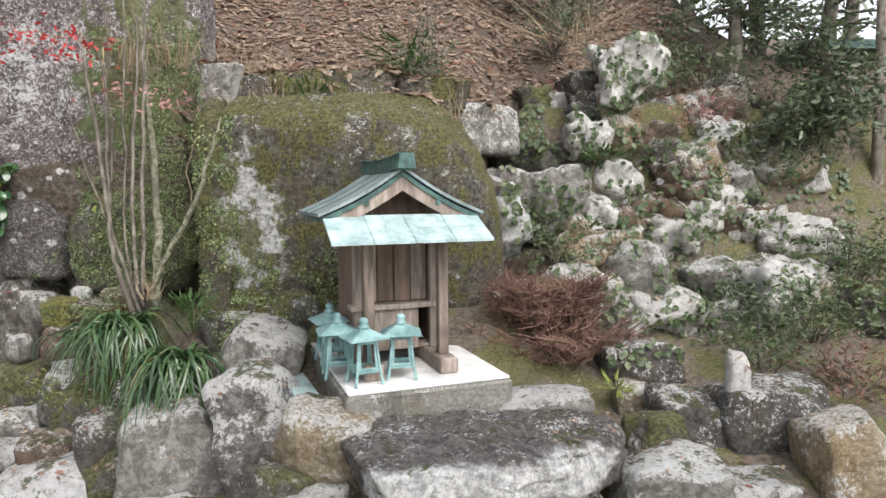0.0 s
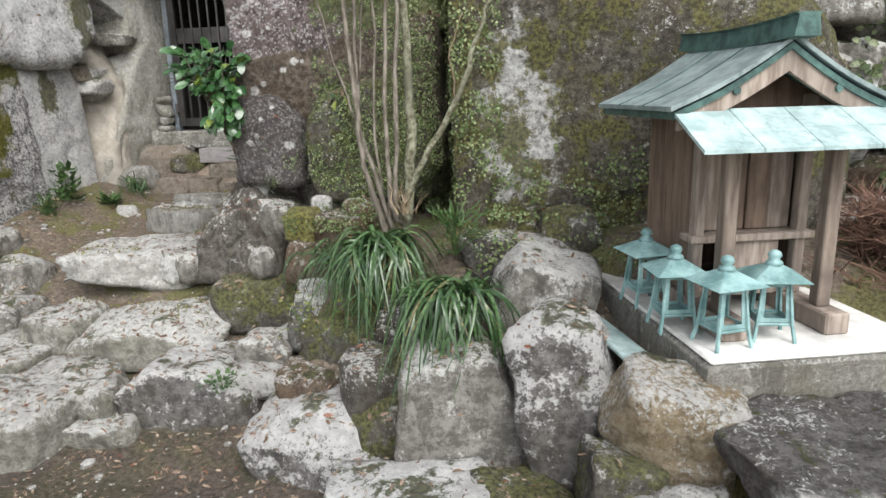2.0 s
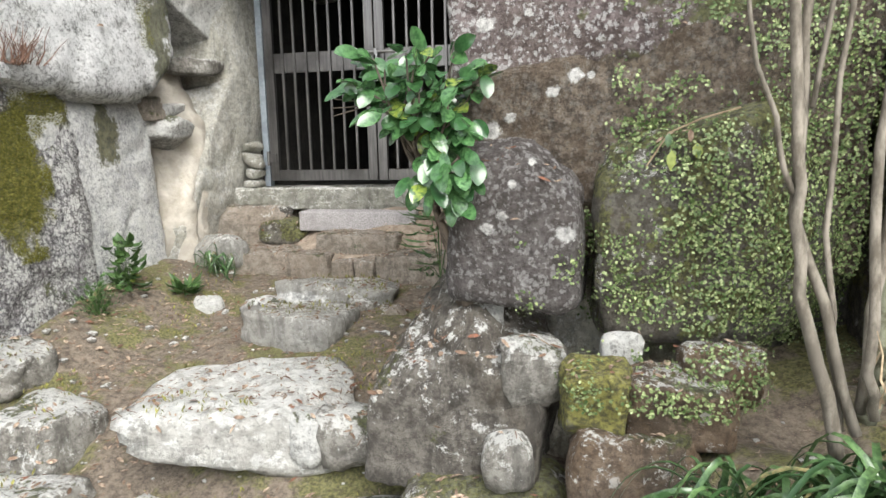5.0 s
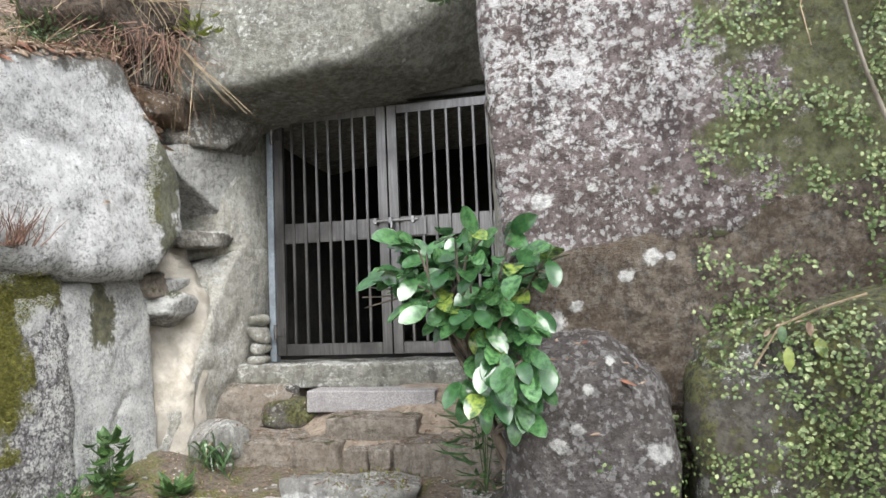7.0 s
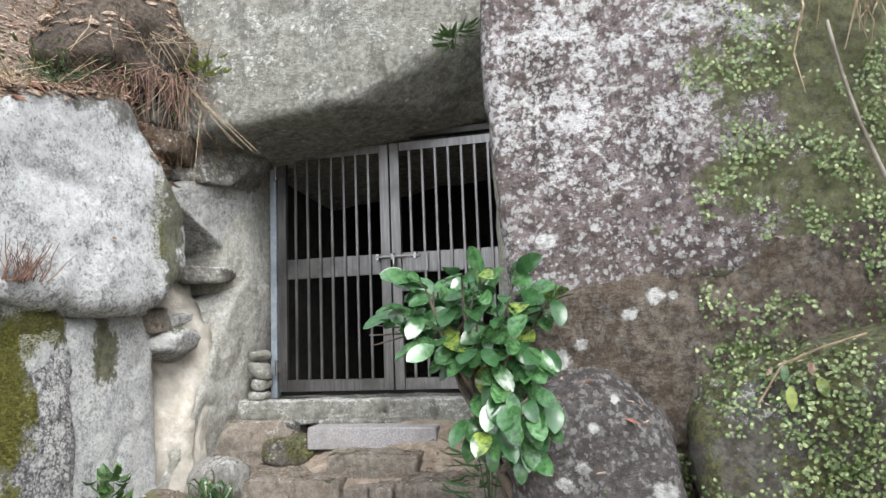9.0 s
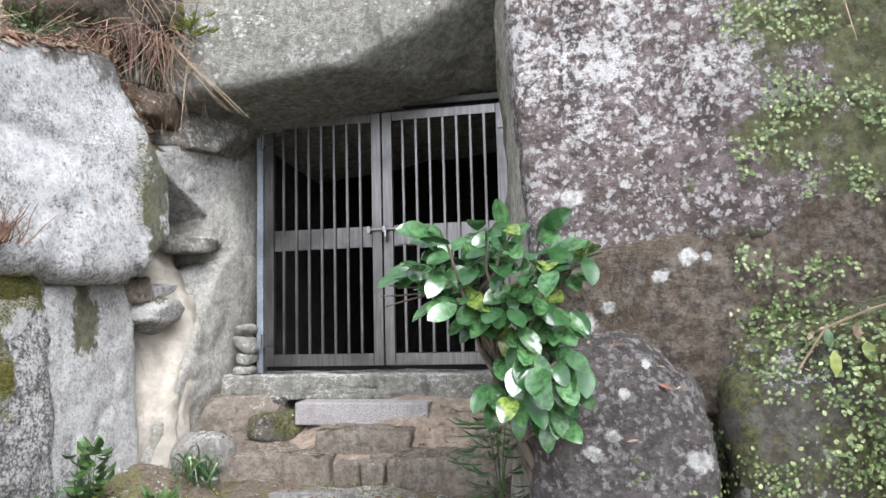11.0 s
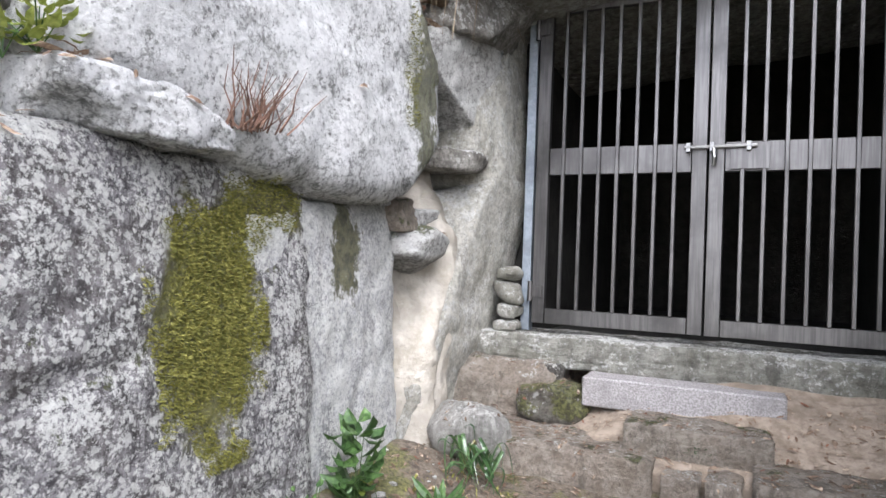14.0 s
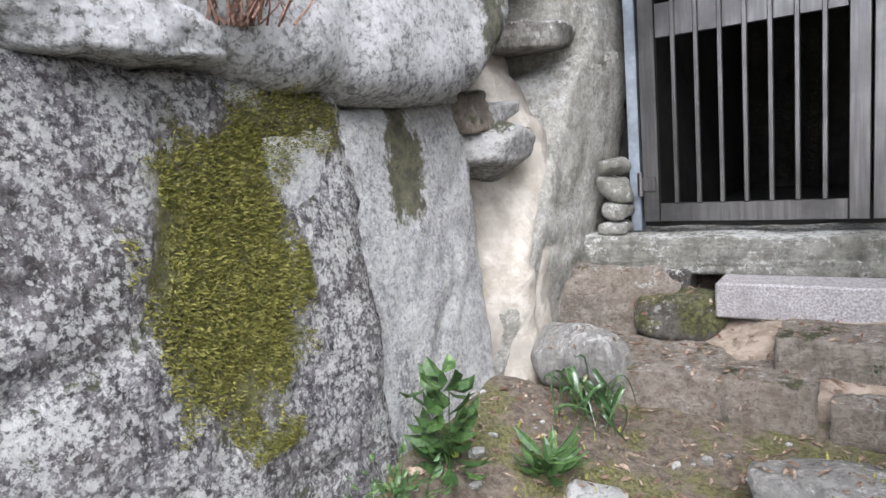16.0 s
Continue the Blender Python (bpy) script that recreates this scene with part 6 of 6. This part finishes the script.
def litter(name, label, count, x0, x1, y0, y1, seed, size, mat=LITTER, keep=None, top=8.0, rise=0.0, low=-9.0):
    rng = random.Random(seed)
    L = Leaves()
    for _ in range(count):
        x, y = rng.uniform(x0, x1), rng.uniform(y0, y1)
        if keep and not keep(x, y):
            continue
        p, n = drop(x, y, top)
        if p is None or n.z < 0.35 or p.z < low:
            continue
        a = rng.uniform(0, 2 * math.pi)
        d = Vector((math.cos(a), math.sin(a), rng.uniform(-0.2, 0.35) + rise))
        d = (d - n * d.dot(n) * (0.0 if rise else 0.8)).normalized()
        s = rng.uniform(*size)
        L.leaf(p + n * rng.uniform(0.002, 0.012), d, n.cross(d) + Vector((0, 0, rng.uniform(-0.4, 0.4))), s, s * rng.uniform(0.12, 0.45), rng.uniform(-0.4, 0.5), rng.uniform(-0.5, 0.6))
    ob = L.make(name, mat)
    tagged(ob, label, "leaf litter", kind="stuff")


stalks((-2.2, 5.0, 2.2), 40, 0.14, 0.3, DRY, "upright dry stems on the cliff top", 13)
stalks((-1.75, 5.1, 2.0), 60, 0.22, 0.45, DRY, "upright dry stems on the cliff top", 14)
stalks((-0.35, 5.25, 2.0), 40, 0.14, 0.8, BARK, "thin bare stems on the slope", 15)
stalks((-5.95, 6.72, 2.85), 26, 0.07, 0.75, BARK, "grey bamboo-like stems beside the lintel", 16)
herb((-5.72, 6.95, 3.2), 60, 0.1, 0.03, LIME, "fresh green fern sprig beside the lintel", 22, 0.16, 0.1, height=0.12)
herb((-6.0, 5.95, 2.85), 160, 0.05, 0.02, BUSH_LEAF, "low green growth on top of the boulder", 23, 0.45, 0.6, height=0.08)
stalks((-6.05, 6.75, 3.4), 150, 0.36, 0.15, DRY, "dead stems and roots over the soil bank", 18, droop=0.6)
stalks((-6.1, 7.1, 3.55), 150, 0.34, 0.15, BARK, "thin grey roots over the soil bank", 19, droop=0.7)
roots = thing("tree_roots", Matrix.Translation((-3.6, 6.3, 0.25)), "thin exposed roots on the soil", "roots")
root_rng = random.Random(8)
for a, b in (((0.1, 0.3, 0.05), (-0.12, -0.25, 0.0)), ((0.1, 0.1, 0.08), (-0.2, -0.02, -0.01)), ((0.12, -0.2, 0.03), (-0.05, -0.5, 0.02))):
    bm = bmesh.new()
    tube(bm, bent(a, b, 6, 0.04, root_rng), [0.014, 0.013, 0.012, 0.011, 0.009, 0.007, 0.004], 6)
    part("root", bm, DRY, roots, smooth=True)


litter("leaf_litter", "dry brown leaves and needles on the path", 8000, -6.0, -2.6, 3.0, 7.6, 1, (0.015, 0.055), top=2.6)
litter("leaf_litter", "dead leaves on the shrine terrace", 1500, -2.6, 1.6, 2.8, 4.9, 2, (0.02, 0.06), keep=lambda x, y: not (-1.1 < x < 0.1 and 2.4 < y < 4.4), top=1.0)
litter("leaf_litter", "dead leaves covering the steep slope", 26000, -3.4, 2.4, 4.9, 8.5, 3, (0.04, 0.13), keep=lambda x, y: x < 0.15 or y > 5.9)
litter("leaf_litter", "dead leaves on the slope over the side wall", 14000, -9.0, -5.8, 4.2, 8.2, 4, (0.03, 0.09), top=9.0)
litter("leaf_litter", "dead leaves heaped over the boulders", 11000, -7.0, -5.7, 5.2, 7.9, 14, (0.035, 0.11), top=4.5, low=2.3)
litter("grass", "short moss and grass tufts on the soil", 4500, -5.8, -3.4, 4.4, 7.0, 9, (0.012, 0.03), MOSS_FUZZ, keep=lambda x, y: noise.noise(Vector((x * 1.7, y * 1.7, 3))) > 0.05 and y < 6.75, top=0.5, rise=1.4)


def evergreen(at, height, radius, seed):
    rng = random.Random(seed)
    t = thing("evergreen_tree", Matrix.Translation(at), "dark evergreen tree on the slope", "tree", "evergreens on the slope")
    bm = bmesh.new()
    tube(bm, bent((0, 0, -0.4), (0.1, 0, height), 6, 0.06, rng), [0.09, 0.08, 0.07, 0.055, 0.04, 0.025, 0.01], 7)
    L = Leaves()
    for _ in range(30):
        z = height * rng.uniform(0.18, 1)
        a = rng.uniform(0, 2 * math.pi)
        r = radius * rng.uniform(0.4, 1.0) * (1.15 - 0.6 * z / height)
        tip = Vector((math.cos(a) * r, math.sin(a) * r, z + rng.uniform(-0.2, 0.25)))
        tube(bm, bent((0, 0, z - 0.1), tip, 3, 0.05, rng), [0.02, 0.014, 0.009, 0.004], 4)
        for _ in range(60):
            f = rng.uniform(0.35, 1.05)
            p = tip * f + Vector((0, 0, z - 0.1)) * (1 - f) + Vector((rng.gauss(0, 0.12), rng.gauss(0, 0.12), rng.gauss(0, 0.08)))
            L.leaf(p, (rng.uniform(-1, 1), rng.uniform(-1, 1), rng.uniform(-0.7, 0.5)), (rng.uniform(-1, 1), rng.uniform(-1, 1), 0.2), rng.uniform(0.06, 0.12), rng.uniform(0.025, 0.04))
    part("trunk", bm, BARK, t, smooth=True)
    L.make("crown", SHADE_LEAF, t)


def low_shrub(at, radius, height, count, mat, label, seed, size=(0.03, 0.07)):
    rng = random.Random(seed)
    s = thing("low_shrub", Matrix.Translation(at), label, "shrub", "low shrubs on the bank")
    L = Leaves()
    for k in range(24):
        a, u = rng.uniform(0, 2 * math.pi), rng.random() ** 0.5
        q = Vector((math.cos(a) * radius * u, math.sin(a) * radius * u, height * rng.uniform(0.4, 1.05) * (1 - 0.4 * u)))
        bm = bmesh.new()
        tube(bm, bent((0, 0, -0.05), q, 4, 0.04, rng), [0.008, 0.006, 0.005, 0.003, 0.002], 4)
        part("branch", bm, BARK, s)
        for _ in range(count // 24):
            p = q * rng.uniform(0.5, 1.1) + Vector((rng.gauss(0, 0.06), rng.gauss(0, 0.06), rng.gauss(0, 0.05)))
            L.leaf(p, (rng.uniform(-1, 1), rng.uniform(-1, 1), rng.uniform(-0.6, 0.5)), (rng.uniform(-1, 1), rng.uniform(-1, 1), 0.3), rng.uniform(*size), rng.uniform(0.012, 0.022))
    tagged(L.make("foliage", mat, s), kind="stuff")


for x, y, z, r, h, n, mat, label, sd in (
        (1.75, 4.15, 0.05, 0.45, 0.5, 700, BUSH_LEAF, "green-brown low shrub behind the stones", 1),
        (2.35, 4.5, 0.2, 0.5, 0.6, 800, BUSH_LEAF, "green low shrub on the bank", 2),
        (2.5, 5.5, 1.3, 0.55, 0.7, 900, BUSH_LEAF, "grey-green feathery shrub on the bank", 3),
        (2.75, 5.6, 1.5, 0.6, 0.9, 1300, BUSH_LEAF, "dense grey-green shrub on the bank", 21),
        (2.2, 6.0, 2.1, 0.55, 0.6, 1100, BUSH_LEAF, "dense grey-green shrub on the bank", 22),
        (2.8, 4.9, 0.5, 0.5, 0.7, 1000, BUSH_LEAF, "leafy green shrub before the post", 23),
        (2.0, 4.75, 0.35, 0.4, 0.5, 700, SHADE_LEAF, "dark green shrub on the bank", 24),
        (2.0, 5.75, 1.75, 0.4, 0.35, 500, PINK_LEAF, "shrub with faded pinkish leaves", 4)):
    low_shrub((x, y, z), r, h, n, mat, label, sd)
for x, y, z, r, h, n, mat, label, sd in (
        (1.6, 6.0, 2.1, 0.5, 0.5, 700, BUSH_LEAF, "green shrub high on the bank", 5),
        (0.85, 6.2, 2.55, 0.4, 0.6, 700, SHADE_LEAF, "dark evergreen shrub on the slope", 6),
        (2.2, 3.9, 0.0, 0.4, 0.35, 500, TWIG, "brown dry shrub on the bank", 7),
        (0.6, 4.95, 0.75, 0.35, 0.3, 400, BUSH_LEAF, "green ferny growth between rocks", 8),
        (-6.55, 6.7, 3.0, 0.35, 0.45, 500, SHADE_LEAF, "dark shrub over the side wall", 10),
        (-6.75, 5.6, 3.0, 0.4, 0.4, 500, BUSH_LEAF, "green-brown growth over the side wall", 11),
        (-5.9, 7.75, 3.3, 0.3, 0.5, 300, BUSH_LEAF, "fresh green sprig beside the lintel", 12),
        (-0.45, 5.2, 1.95, 0.3, 0.75, 520, BUSH_LEAF, "green shrub on the cliff top", 9)):
    low_shrub((x, y, z), r, h, n, mat, label, sd)
for x, y, h, r, sd in ((1.0, 6.9, 1.9, 0.7, 1), (2.5, 6.2, 1.7, 0.8, 2), (3.2, 7.0, 2.6, 1.0, 3), (4.6, 7.6, 3.2, 1.2, 4), (2.6, 7.4, 2.3, 1.0, 6), (3.6, 6.4, 2.4, 0.9, 7), (2.9, 5.5, 0.9, 0.55, 5)):
    p, _ = drop(x, y, 20.0)
    evergreen((x, y, p.z), h, r, sd)

# ---- shed and post at the far side ----
shed = thing("shed", pose(4.6, 6.2, 0.0), "dark brown wooden shed in the shade", "shed")
for k in range(8):
    x = -1.0 + 0.25 * k
    boxed("wall_board", (x, x + 0.245, 0.3 + 0.01 * (k % 2), 0.33 + 0.01 * (k % 2), -0.1, 2.6), BROWN_WOOD, shed)
boxed("side_wall", (-1.03, -1.0, 0.345, 2.0, -0.1, 2.6), BROWN_WOOD, shed)
boxed("roof", (-1.2, 1.2, 0.1, 2.2, 2.61, 2.7), DARK_COPPER, shed)
bm = bmesh.new()
tube(bm, [(0, 0, -0.6), (0.01, 0, 0.8), (0.0, 0, 2.0), (-0.02, 0, 3.2)], [0.05, 0.048, 0.045, 0.042], 10)
post = part("wooden_post", bm, BARK, None, smooth=True)
post.matrix_world = pose(3.47, 5.5, 0.3)
tagged(post, "thin weathered wooden post standing on the bank", "post")
